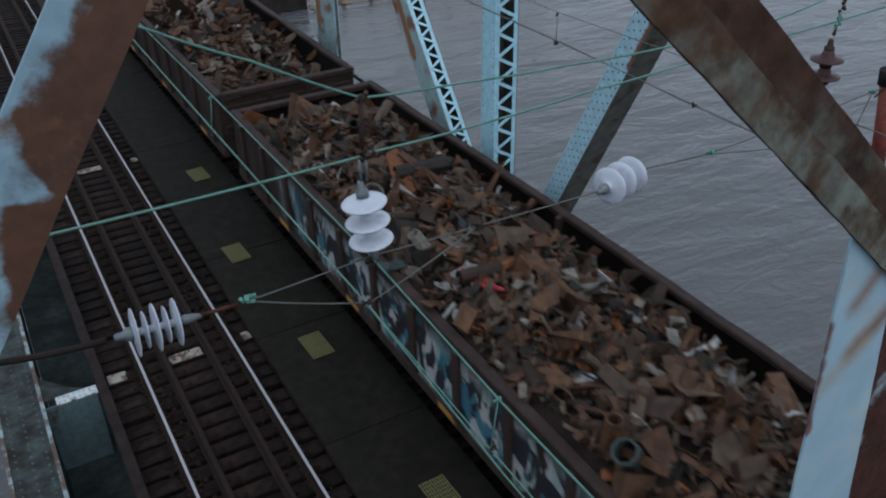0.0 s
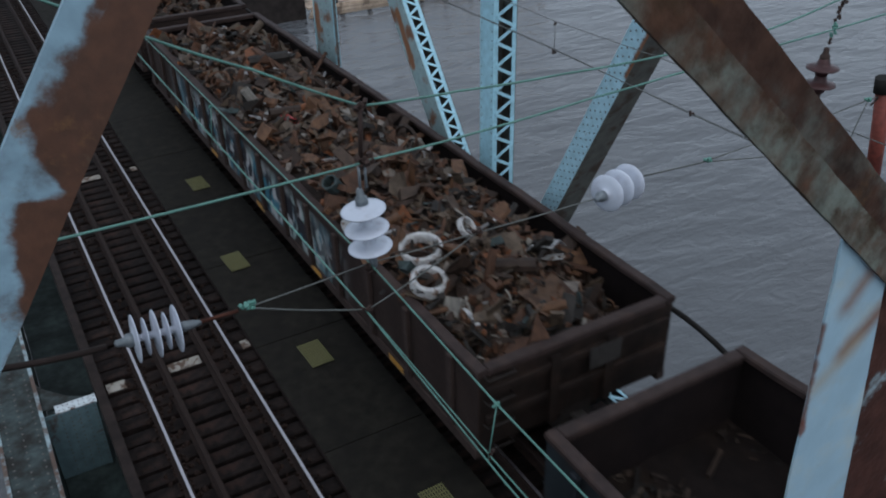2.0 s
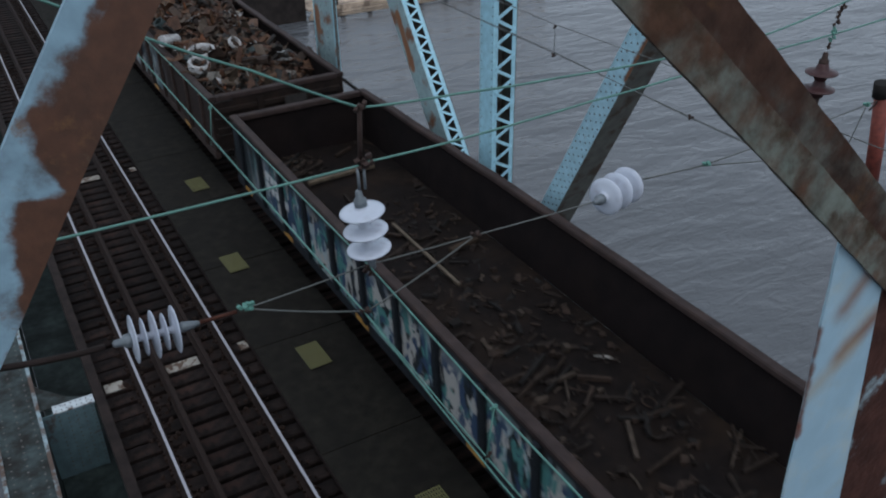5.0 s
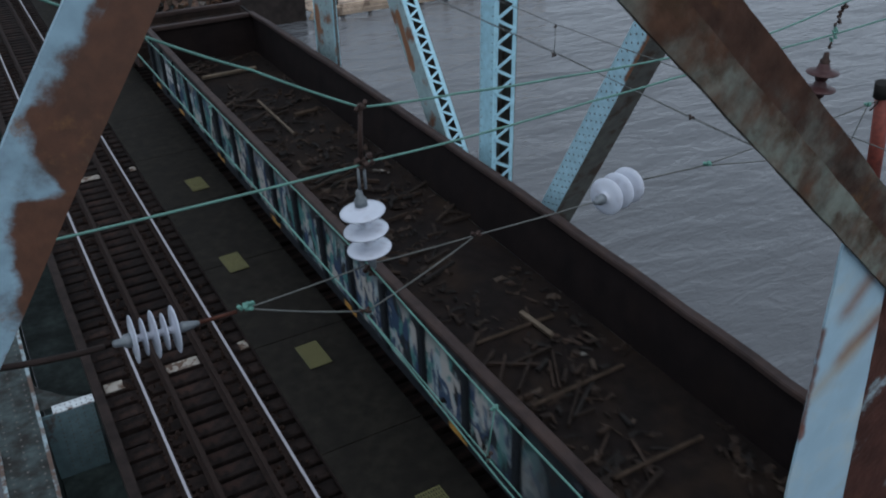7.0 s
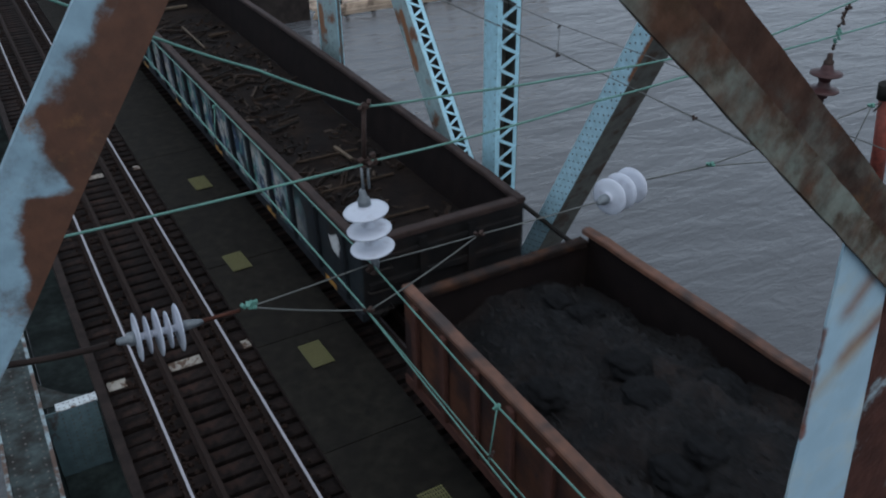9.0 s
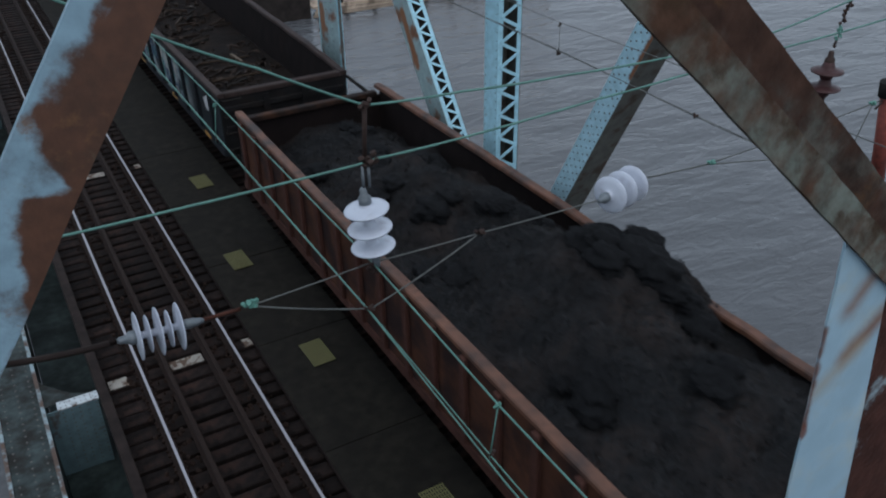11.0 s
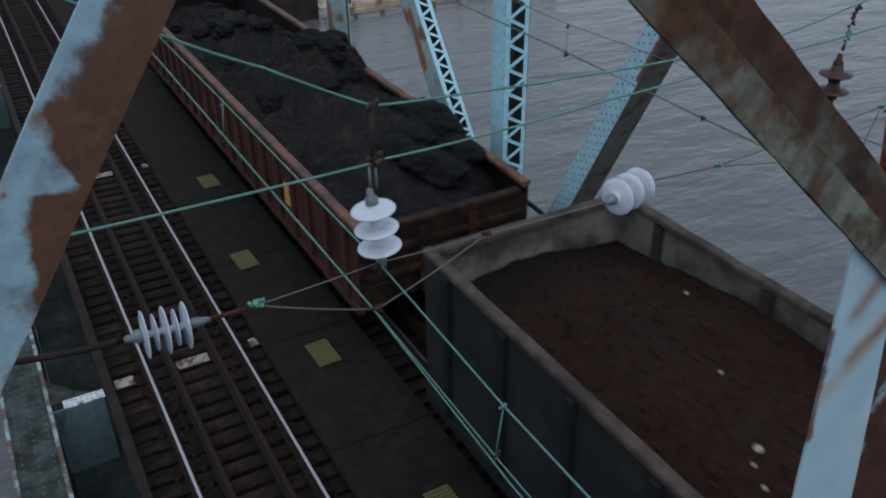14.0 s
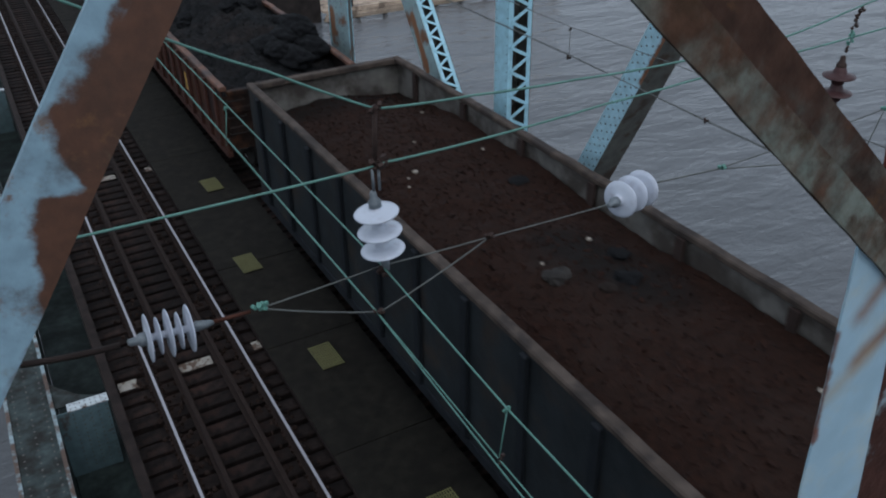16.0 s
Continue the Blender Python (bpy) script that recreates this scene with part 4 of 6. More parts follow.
def paint(name, base, rust, amount, graffiti=(), zlo=1.2, zhi=2.2, ylo=-99, yhi=99, gamount=0.5, gscale=1.6, rough=0.65):
    """Car-side paint: base, rust patches, and sprayed blobs of colour within a stretch of the side."""
    m = mat(name, base, rough, var=0.3, scale=3.5, bump=0.25, bscale=14, second=rust, amount=amount, scale2=1.7, sharp=0.25)
    if not graffiti:
        return m
    n, l = m.node_tree.nodes, m.node_tree.links
    b = n["Principled BSDF"]
    out = b.inputs["Base Color"].links[0].from_socket
    co = n.new("ShaderNodeTexCoord")
    sx = n.new("ShaderNodeSeparateXYZ")
    l.new(co.outputs["Object"], sx.inputs["Vector"])
    win = None
    for axis, lo, hi, soft in (("Z", zlo, zhi, 0.15), ("Y", ylo, yhi, 0.8)):
        for v, sgn in ((lo, 1), (hi, -1)):
            r = n.new("ShaderNodeMapRange")
            r.inputs["From Min"].default_value, r.inputs["From Max"].default_value = (v - soft, v + soft) if sgn > 0 else (v + soft, v - soft)
            l.new(sx.outputs[axis], r.inputs["Value"])
            if win is None:
                win = r.outputs["Result"]
            else:
                mu = n.new("ShaderNodeMath")
                mu.operation = "MULTIPLY"
                l.new(win, mu.inputs[0])
                l.new(r.outputs["Result"], mu.inputs[1])
                win = mu.outputs[0]
    for k, col in enumerate(graffiti):
        mp = n.new("ShaderNodeMapping")
        mp.inputs["Location"].default_value = (0, 7.3 * k, 3.1 * k)
        mp.inputs["Scale"].default_value = (1, 1.0, 0.55)
        mp.inputs["Rotation"].default_value = (0.5 - 0.4 * k, 0, 0)
        l.new(co.outputs["Object"], mp.inputs["Vector"])
        t = n.new("ShaderNodeTexNoise")
        t.inputs["Scale"].default_value, t.inputs["Detail"].default_value, t.inputs["Distortion"].default_value = gscale * (1 + 0.3 * k), 2.5, 1.2
        l.new(mp.outputs["Vector"], t.inputs["Vector"])
        r = n.new("ShaderNodeMapRange")
        c = 0.5 + (0.5 - gamount) * 0.4
        r.inputs["From Min"].default_value, r.inputs["From Max"].default_value = c - 0.015, c + 0.025
        l.new(t.outputs["Fac"], r.inputs["Value"])
        mu = n.new("ShaderNodeMath")
        mu.operation = "MULTIPLY"
        l.new(r.outputs["Result"], mu.inputs[0])
        l.new(win, mu.inputs[1])
        mx = n.new("ShaderNodeMix")
        mx.data_type = "RGBA"
        mx.inputs["B"].default_value = (*col, 1)
        l.new(mu.outputs[0], mx.inputs["Factor"])
        l.new(out, mx.inputs["A"])
        out = mx.outputs["Result"]
    l.new(out, b.inputs["Base Color"])
    return m


M_WHEEL = mat("oily_wheel_steel", (0.03, 0.027, 0.025), 0.6, 0.4, var=0.3, scale=10)
M_BOGIE = mat("grimy_cast_steel", (0.025, 0.021, 0.019), 0.75, var=0.3, scale=8)
M_REFLECT = mat("amber_reflector_tape", (0.30, 0.15, 0.025), 0.5, var=0.3, scale=20, bump=0)
M_PALEMARK = mat("pale_stencil_paint", (0.42, 0.43, 0.43), 0.7, var=0.2, scale=15, second=(0.1, 0.09, 0.08), amount=0.25, scale2=9)


def bogie(parent, y):
    bg = thing("bogie", "", "", pose(0, y, 0))
    bg.parent = parent
    for sx in (-1.0, 1.0):
        bm = bmesh.new()
        box(bm, sx - 0.09, sx + 0.09, -1.15, 1.15, 0.42, 0.62, bevel=0.03)
        box(bm, sx - 0.10, sx + 0.10, -0.35, 0.35, 0.22, 0.45, bevel=0.04)
        for yy in (-0.88, 0.88):
            box(bm, sx - 0.11, sx + 0.11, yy - 0.16, yy + 0.16, 0.34, 0.56, bevel=0.03)
        part("side_frame", bm, M_BOGIE, bg)
    for yy in (-0.88, 0.88):
        for sx in (-0.75, 0.75):
            bm = bmesh.new()
            mm = Matrix.Translation((sx, yy, 0.42)) @ Matrix.Rotation(radians(90), 4, "Y")
            lathe(bm, [(0.06, 0.06), (0.15, 0.05), (0.36, 0.03), (0.42, 0.065), (0.42, -0.06), (0.36, -0.04), (0.15, -0.05), (0.06, -0.06)], mm, 24)
            part("wheel", bm, M_WHEEL, bg)
    bm = bmesh.new()
    box(bm, -1.0, 1.0, -0.2, 0.2, 0.5, 0.75, bevel=0.03)
    part("bolster", bm, M_BOGIE, bg)


def bulge(y, length, amount):
    """How far a side wall has bellied out at y."""
    return amount * max(0.0, math.sin(math.pi * min(max(y / length, 0), 1))) ** 0.75


def bowed(name, prof, y0, y1, length, s, amount, zlo, zhi, material, parent, seed, dent=0.006):
    """A long piece of constant section (x, z) along y, bellied outwards with height and dented a little."""
    rr = random.Random(seed)
    bm = bmesh.new()
    n = 36
    rings = []
    for i in range(n + 1):
        y = y0 + (y1 - y0) * i / n
        d = rr.uniform(-dent, dent) if 0 < i < n else 0
        rings.append([bm.verts.new((x + s * (bulge(y, length, amount) + d) * min(1, max(0, (z - zlo) / (zhi - zlo))), y, z + d * 0.5)) for x, z in prof])
    for r0, r1 in zip(rings, rings[1:]):
        for k in range(len(prof)):
            bm.faces.new((r0[k], r0[(k + 1) % len(prof)], r1[(k + 1) % len(prof)], r1[k]))
    bm.faces.new(rings[0][::-1])
    bm.faces.new(rings[-1])
    return part(name, bm, material, parent)


def section(x0, x1, z0, z1, c=0.0):
    """A rectangular section, its corners cut by c."""
    if not c:
        return [(x0, z0), (x1, z0), (x1, z1), (x0, z1)]
    return [(x0 + c, z0), (x1 - c, z0), (x1, z0 + c), (x1, z1 - c), (x1 - c, z1), (x0 + c, z1), (x0, z1 - c), (x0, z0 + c)]


def gondola(label, y_rear, length, width, rim, floor, side, inner, rimmat, ribs, ribmat, floormat, sill=0.98, end_low=0.0, rim_w=0.14, bow=(0.0, 0.0)):
    """An open gondola wagon; local y from 0 at its rear wall to length. bow: how far its near and far side belly out."""
    car = thing("gondola_wagon", label, "railway wagon", pose(TRACK2, y_rear, 0), group="train of gondola wagons")
    h = width / 2
    t = 0.03
    for s in (-1, 1):
        b = bow[0] if s < 0 else bow[1]
        x0, x1 = sorted((s * h, s * (h - t)))
        w = bowed("side_wall", section(x0, x1, sill, rim - 0.10), 0, length, length, s, b, sill, rim, side, car, length + s)
        xi0, xi1 = sorted((s * (h - t - 0.001), s * (h - t - 0.012)))
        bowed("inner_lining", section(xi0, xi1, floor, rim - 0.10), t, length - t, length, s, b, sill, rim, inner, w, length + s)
        xr0, xr1 = sorted((s * (h + 0.02), s * (h - rim_w)))
        bowed("top_chord", section(xr0, xr1, rim - 0.10, rim, 0.02), -0.02, length + 0.02, length, s, b, sill, rim, rimmat, car, length + s, 0.010)
        bx0, bx1 = sorted((s * (h + 0.03), s * (h - 0.10)))
        boxpart("side_sill", (bx0, bx1, 0.0, length, sill - 0.16, sill), ribmat, car, bevel=0.01)
        me = bpy.data.meshes.new("side_rib")
        bm = bmesh.new()
        rx0, rx1 = sorted((0.0, s * 0.075))
        vs = box(bm, rx0, rx1, -0.065, 0.065, 0.002, rim - 0.102 - sill, bevel=0.012)
        bmesh.ops.recalc_face_normals(bm, faces=bm.faces)
        bm.to_mesh(me)
        bm.free()
        me.materials.append(ribmat)
        for k in range(ribs):
            yr = length * (k + 0.5) / ribs
            shared("side_rib", me, car, pose(s * h, yr, sill, 0, s * math.degrees(math.atan2(bulge(yr, length, b), rim - sill)), 0))
    for k, (ya, yb) in enumerate(((0, t), (length - t, length))):
        w = boxpart("end_wall", (-h + t, h - t, ya, yb, floor - 0.15, rim - 0.12 - end_low), side, car)
        yi0, yi1 = (t + 0.001, t + 0.01) if k == 0 else (length - t - 0.01, length - t - 0.001)
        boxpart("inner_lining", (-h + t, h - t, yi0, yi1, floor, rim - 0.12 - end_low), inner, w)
        yc0, yc1 = (-0.03, rim_w) if k == 0 else (length - rim_w, length + 0.03)
        boxpart("end_chord", (-h + rim_w + 0.001, h - rim_w - 0.001, yc0, yc1, rim - 0.12 - end_low, rim - 0.005 - end_low), rimmat, car, bevel=0.018)
        yo = -0.035 if k == 0 else length + 0.035
        for zz in (floor + 0.35, floor + 0.80):
            boxpart("end_stiffener", (-h + 0.1, h - 0.1, yo - 0.035, yo + 0.034, zz - 0.06, zz + 0.06), side, car, bevel=0.012)
        for sx in (-0.45, 0.45):
            boxpart("end_post", (sx - 0.07, sx + 0.07, yo - 0.06, yo - 0.036, floor - 0.1, rim - 0.15 - end_low), side, car)
        ys = -1 if k == 0 else 1
        base = 0 if k == 0 else length
        bm = bmesh.new()
        a, b = sorted((base, base + ys * 0.72))
        box(bm, -0.11, 0.11, a, b, 0.72, 0.95, bevel=0.03)
        a, b = sorted((base + ys * 0.52, base + ys * 0.80))
        box(bm, -0.2, 0.16, a, b, 0.68, 1.0, bevel=0.04)
        part("coupler", bm, M_BOGIE, car)
        bm = bmesh.new()
        tube(bm, [(0.5, base, 0.95), (0.48, base + ys * 0.35, 0.72), (0.3, base + ys * 0.7, 0.6)], 0.028, 8)
        part("brake_hose", bm, M_DARK, car)
        for i in range(4):
            bm = bmesh.new()
            zz = floor - 0.1 + i * 0.38
            tube(bm, [(-h + 0.08, base + ys * 0.02, zz), (-h + 0.08, base + ys * 0.12, zz), (-h + 0.48, base + ys * 0.12, zz), (-h + 0.48, base + ys * 0.02, zz)], 0.012, 6)
            part("grab_iron", bm, M_BOGIE, car)
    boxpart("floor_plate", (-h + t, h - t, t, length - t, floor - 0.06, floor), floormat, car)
    boxpart("centre_sill", (-0.25, 0.25, 0, length, 0.62, floor - 0.065), M_BOGIE, car)
    boxpart("cross_bearers", (-h + 0.12, h - 0.12, length * 0.3, length * 0.7, 0.8, floor - 0.07), M_BOGIE, car)
    bogie(car, 2.1)
    bogie(car, length - 2.1)
    return car


def reflectors(car, width, ys, z=1.02, tall=0.10, long=0.45):
    for y in ys:
        boxpart("reflector", (-width / 2 - 0.034, -width / 2 - 0.0305, y - long / 2, y + long / 2, z - 0.16, z - 0.16 + tall), M_REFLECT, car, "amber reflector strip")


M_A = paint("brown_gondola_paint", (0.030, 0.020, 0.017), (0.022, 0.0145, 0.0125), 0.5)
M_B = paint("brown_gondola_paint_sprayed", (0.030, 0.020, 0.017), (0.022, 0.0145, 0.0125), 0.5, [(0.22, 0.28, 0.27), (0.04, 0.12, 0.16), (0.30, 0.30, 0.30), (0.02, 0.02, 0.025)], 1.0, 1.95, 4.5, 13.5, 0.48, 1.5)
M_C = paint("black_gondola_paint_sprayed", (0.014, 0.018, 0.021), (0.018, 0.014, 0.013), 0.35, [(0.25, 0.30, 0.31), (0.06, 0.16, 0.15), (0.30, 0.29, 0.27), (0.03, 0.05, 0.09)], 1.0, 2.0, 3.0, 19.0, 0.42, 1.7)
M_D = paint("oxide_red_gondola_paint", (0.058, 0.024, 0.014), (0.019, 0.011, 0.0105), 0.5)
M_E = paint("slate_blue_gondola_paint", (0.015, 0.018, 0.020), (0.03, 0.024, 0.02), 0.3)
M_RIM = mat("scuffed_brown_rim", (0.031, 0.021, 0.019), 0.65, var=0.3, scale=5, second=(0.04, 0.026, 0.022), amount=0.4, scale2=3)
M_RIM_D = mat("oxide_red_rim", (0.105, 0.045, 0.025), 0.65, var=0.35, scale=7, second=(0.032, 0.018, 0.014), amount=0.42, scale2=1.4, sharp=0.25)
M_RIM_E = mat("scuffed_tan_rim", (0.060, 0.046, 0.038), 0.7, var=0.35, scale=5, second=(0.034, 0.027, 0.024), amount=0.4, scale2=2.0)
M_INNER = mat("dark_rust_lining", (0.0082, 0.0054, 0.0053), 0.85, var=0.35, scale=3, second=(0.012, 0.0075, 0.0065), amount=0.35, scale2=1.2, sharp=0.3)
M_INNER_E = mat("pale_scraped_lining", (0.115, 0.108, 0.098), 0.8, var=0.4, scale=3, second=(0.042, 0.033, 0.027), amount=0.46, scale2=1.3, sharp=0.2)
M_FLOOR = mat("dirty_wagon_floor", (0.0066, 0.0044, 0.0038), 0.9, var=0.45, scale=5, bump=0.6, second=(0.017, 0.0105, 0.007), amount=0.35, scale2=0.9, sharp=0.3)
M_RIB_B = mat("dark_brown_rib", (0.035, 0.024, 0.021), 0.7, var=0.3, scale=6)
M_RIB_D = mat("oxide_red_rib", (0.048, 0.021, 0.016), 0.7, var=0.3, scale=6)
M_RIB_E = mat("black_rib", (0.010, 0.012, 0.015), 0.7, var=0.3, scale=6)

W_A, W_B, W_C, W_D, W_E = 3.14, 3.14, 3.00, 3.18, 3.20
CAR_A = (17.40, 16.4, 2.26)
CAR_B = (-0.195, 16.6, 2.26)
CAR_C = (-22.01, 20.5, 2.29)
CAR_D = (-39.88, 16.24, 2.47)
CAR_E = (-58.68, 16.5, 3.27)
BOW_A, BOW_B, BOW_C, BOW_D, BOW_E = (0.02, 0.06), (0.02, 0.06), (0.05, 0.18), (0.03, 0.11), (0.0, 0.07)
car_a = gondola("dark brown open gondola wagon filled with scrap", CAR_A[0], CAR_A[1], W_A, CAR_A[2], 1.12, M_A, M_INNER, M_RIM, 14, M_RIB_B, M_FLOOR, bow=BOW_A)
car_b = gondola("brown sprayed gondola wagon heaped with scrap metal", CAR_B[0], CAR_B[1], W_B, CAR_B[2], 1.12, M_B, M_INNER, M_RIM, 14, M_RIB_B, M_FLOOR, bow=BOW_B)
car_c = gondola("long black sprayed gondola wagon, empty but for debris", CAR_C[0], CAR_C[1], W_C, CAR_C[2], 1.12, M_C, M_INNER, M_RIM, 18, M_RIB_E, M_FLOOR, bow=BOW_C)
car_d = gondola("oxide-red gondola wagon heaped with dark steel turnings", CAR_D[0], CAR_D[1], W_D, CAR_D[2], 1.12, M_D, M_INNER, M_RIM_D, 21, M_RIB_D, M_FLOOR, end_low=0.12, bow=BOW_D)
car_e = gondola("tall slate-blue gondola wagon full of brown shredded scrap", CAR_E[0], CAR_E[1], W_E, CAR_E[2], 1.15, M_E, M_INNER_E, M_RIM_E, 13, M_RIB_E, M_FLOOR, rim_w=0.13, bow=BOW_E)
reflectors(car_b, W_B, (2.2, 5.2, 8.0, 11.0, 14.0))
reflectors(car_c, W_C, (1.25, 4.2, 7.6, 11.0, 14.4, 17.6, 19.8))
reflectors(car_a, W_A, (1.5, 5.0, 8.5, 12))
CARS = {"A": (car_a, CAR_A), "B": (car_b, CAR_B), "C": (car_c, CAR_C), "D": (car_d, CAR_D), "E": (car_e, CAR_E)}

# ---- loads ----
SCRAP = palette("mixed_scrap_metal", [(5, (0.062, 0.029, 0.016)), (4, (0.088, 0.044, 0.023)), (5, (0.027, 0.016, 0.011)), (3.5, (0.075, 0.054, 0.038)), (3, (0.017, 0.014, 0.012)), (1.4, (0.12, 0.10, 0.085)), (0.9, (0.135, 0.048, 0.018)), (0.7, (0.175, 0.16, 0.14)), (0.35, (0.036, 0.05, 0.05)), (0.25, (0.31, 0.31, 0.315)), (2, (0.048, 0.031, 0.022))])
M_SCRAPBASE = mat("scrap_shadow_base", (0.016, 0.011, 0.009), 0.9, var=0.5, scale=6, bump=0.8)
M_TURN = mat("dark_steel_turnings", (0.0095, 0.0100, 0.0110), 0.85, 0.0, var=0.5, scale=18, bump=1.0, bscale=45, second=(0.030, 0.023, 0.021), amount=0.36, scale2=0.7, sharp=0.3)
M_TURNBLACK = mat("oily_black_turnings", (0.0054, 0.0057, 0.0065), 0.9, var=0.5, scale=20, bump=1.0, bscale=38)
M_TURNBLADE = palette("curled_steel_turnings", [(5, (0.009, 0.0095, 0.0105)), (3, (0.013, 0.0135, 0.0148)), (1, (0.019, 0.019, 0.021)), (2, (0.015, 0.012, 0.011)), (0.02, (0.2, 0.2, 0.22))], 0.8, 0.0)
M_SHRED = mat("rusty_shredded_scrap", (0.0155, 0.0058, 0.0032), 0.9, var=0.5, scale=14, bump=1.0, bscale=40, second=(0.021, 0.0115, 0.0085), amount=0.3, scale2=0.9, sharp=0.4)
stain(M_SHRED, (0.0075, 0.0065, 0.006), (0.35, 8.9, 2.9), (0.75, 7.6, 2.9), 0.5, 0.35, 0.9, 2.2, 0.85)
# darker band across the load along the front wall
stain(M_SHRED, (0.007, 0.0058, 0.0052), (-1.2, 16.2, 2.7), (1.2, 16.2, 2.7), 0.6, 0.4, 0.5, 2.0, 0.8)
M_SHREDBITS = palette("rusty_shreds", [(6, (0.0165, 0.005, 0.0023)), (3, (0.012, 0.0044, 0.0025)), (2, (0.023, 0.0075, 0.0035)), (0.02, (0.16, 0.14, 0.13))], 0.85)


def heightfield(x0, x1, y0, y1, nx, ny, fn):
    bm = bmesh.new()
    grid = [[bm.verts.new((x0 + (x1 - x0) * i / nx, y0 + (y1 - y0) * j / ny, fn(x0 + (x1 - x0) * i / nx, y0 + (y1 - y0) * j / ny))) for i in range(nx + 1)] for j in range(ny + 1)]
    for j in range(ny):
        for i in range(nx):
            f = bm.faces.new((grid[j][i], grid[j][i + 1], grid[j + 1][i + 1], grid[j + 1][i]))
            f.smooth = True
    return bm


def piece(V, F, rnd, c, size, flat):
    """Adds one scrap piece to the lists of vertices and faces."""
    kind = rnd.random()
    rot = Euler((rnd.gauss(0, flat), rnd.gauss(0, flat), rnd.uniform(0, math.tau))).to_matrix()
    o = len(V)

    def add(pts, faces):
        for p in pts:
            V.append(tuple(rot @ Vector(p) + c))
        F.extend([tuple(o + i for i in f) for f in faces])
    if kind < 0.40:  # bent sheet
        n = 4
        w, ln = size * rnd.uniform(0.10, 0.42), size * rnd.uniform(0.9, 1.25)
        bend = rnd.uniform(-1.6, 1.6)
        up = []
        for i in range(n + 1):
            s = i / n - 0.5
            k = [rnd.uniform(-0.12, 0.12) * size for _ in range(4)]
            z = bend * s * s * ln * 0.8 + rnd.uniform(-0.03, 0.03) * size
            up += [(s * ln + k[0], -w / 2 + k[1], z + k[2] * 0.6), (s * ln + k[0], w / 2 + k[3], z - k[2] * 0.6)]
        th = 0.012
        pts = up + [(x, y, z - th) for x, y, z in up]
        m = len(up)
        faces = []
        for i in range(n):
            a = 2 * i
            faces += [(a, a + 1, a + 3, a + 2), (m + a, m + a + 2, m + a + 3, m + a + 1), (a, a + 2, m + a + 2, m + a), (a + 1, m + a + 1, m + a + 3, a + 3)]
        faces += [(0, m, m + 1, 1), (m - 2, m - 1, 2 * m - 1, 2 * m - 2)]
        add(pts, faces)
    elif kind < 0.66:  # bar or strip
        w, h, ln = size * rnd.uniform(0.05, 0.11), size * rnd.uniform(0.02, 0.06), size * rnd.uniform(0.8, 1.5)
        pts = [(x, y + (0.12 * size * rnd.uniform(-1, 1) if x == 0 else 0), z + (rnd.uniform(-0.1, 0.15) * size if x == 0 else 0)) for x in (-ln / 2, 0, ln / 2) for y, z in ((-w, -h), (w, -h), (w, h), (-w, h))]
        faces = [(0, 3, 2, 1), (8, 9, 10, 11)]
        for a in (0, 4):
            for k in range(4):
                faces.append((a + k, a + (k + 1) % 4, a + 4 + (k + 1) % 4, a + 4 + k))
        add(pts, faces)
    elif kind < 0.80:  # pipe
        r, ln, s = size * rnd.uniform(0.05, 0.16), size * rnd.uniform(0.6, 1.2), 8
        pts = [(x, q * math.cos(k * math.tau / s), q * math.sin(k * math.tau / s)) for x, q in ((-ln / 2, r), (ln / 2, r), (ln / 2, r * 0.8), (-ln / 2, r * 0.8)) for k in range(s)]
        faces = [(a * s + k, a * s + (k + 1) % s, ((a + 1) % 4) * s + (k + 1) % s, ((a + 1) % 4) * s + k) for a in range(4) for k in range(s)]
        add(pts, faces)
    elif kind < 0.85:  # ring
        R, r, s = size * rnd.uniform(0.25, 0.45), size * 0.05, 12
        pts = [((R + r * math.cos(q)) * math.cos(k * math.tau / s), (R + r * math.cos(q)) * math.sin(k * math.tau / s), r * math.sin(q)) for q in (0, math.tau / 4, math.tau / 2, 3 * math.tau / 4) for k in range(s)]
        faces = [(a * s + k, a * s + (k + 1) % s, ((a + 1) % 4) * s + (k + 1) % s, ((a + 1) % 4) * s + k) for a in range(4) for k in range(s)]
        add(pts, faces)
    else:  # crushed lump
        d = [size * rnd.uniform(0.10, 0.34) for _ in range(3)]
        pts = [(x * d[0] * rnd.uniform(0.5, 1.2), y * d[1] * rnd.uniform(0.5, 1.2), z * d[2] * rnd.uniform(0.5, 1.2)) for x in (-1, 1) for y in (-1, 1) for z in (-1, 1)]
        add(pts, [(0, 1, 3, 2), (4, 6, 7, 5), (0, 4, 5, 1), (2, 3, 7, 6), (0, 2, 6, 4), (1, 5, 7, 3)])


def from_lists(name, V, F, material, parent=None, label="", kind=""):
    me = bpy.data.meshes.new(name)
    me.from_pydata(V, [], F)
    me.materials.append(material)
    ob = new(name, me)
    ob.parent = parent
    return tagged(ob, label=label, kind=kind)


def widen(V, length, h, bow):
    """Spreads a load to the bellied sides."""
    return [(x * (1 + bulge(y, length, bow[0] if x < 0 else bow[1]) / h), y, z) for x, y, z in V]


def widen_mesh(bm, length, h, bow):
    for v in bm.verts:
        v.co = widen([v.co], length, h, bow)[0]
    return bm


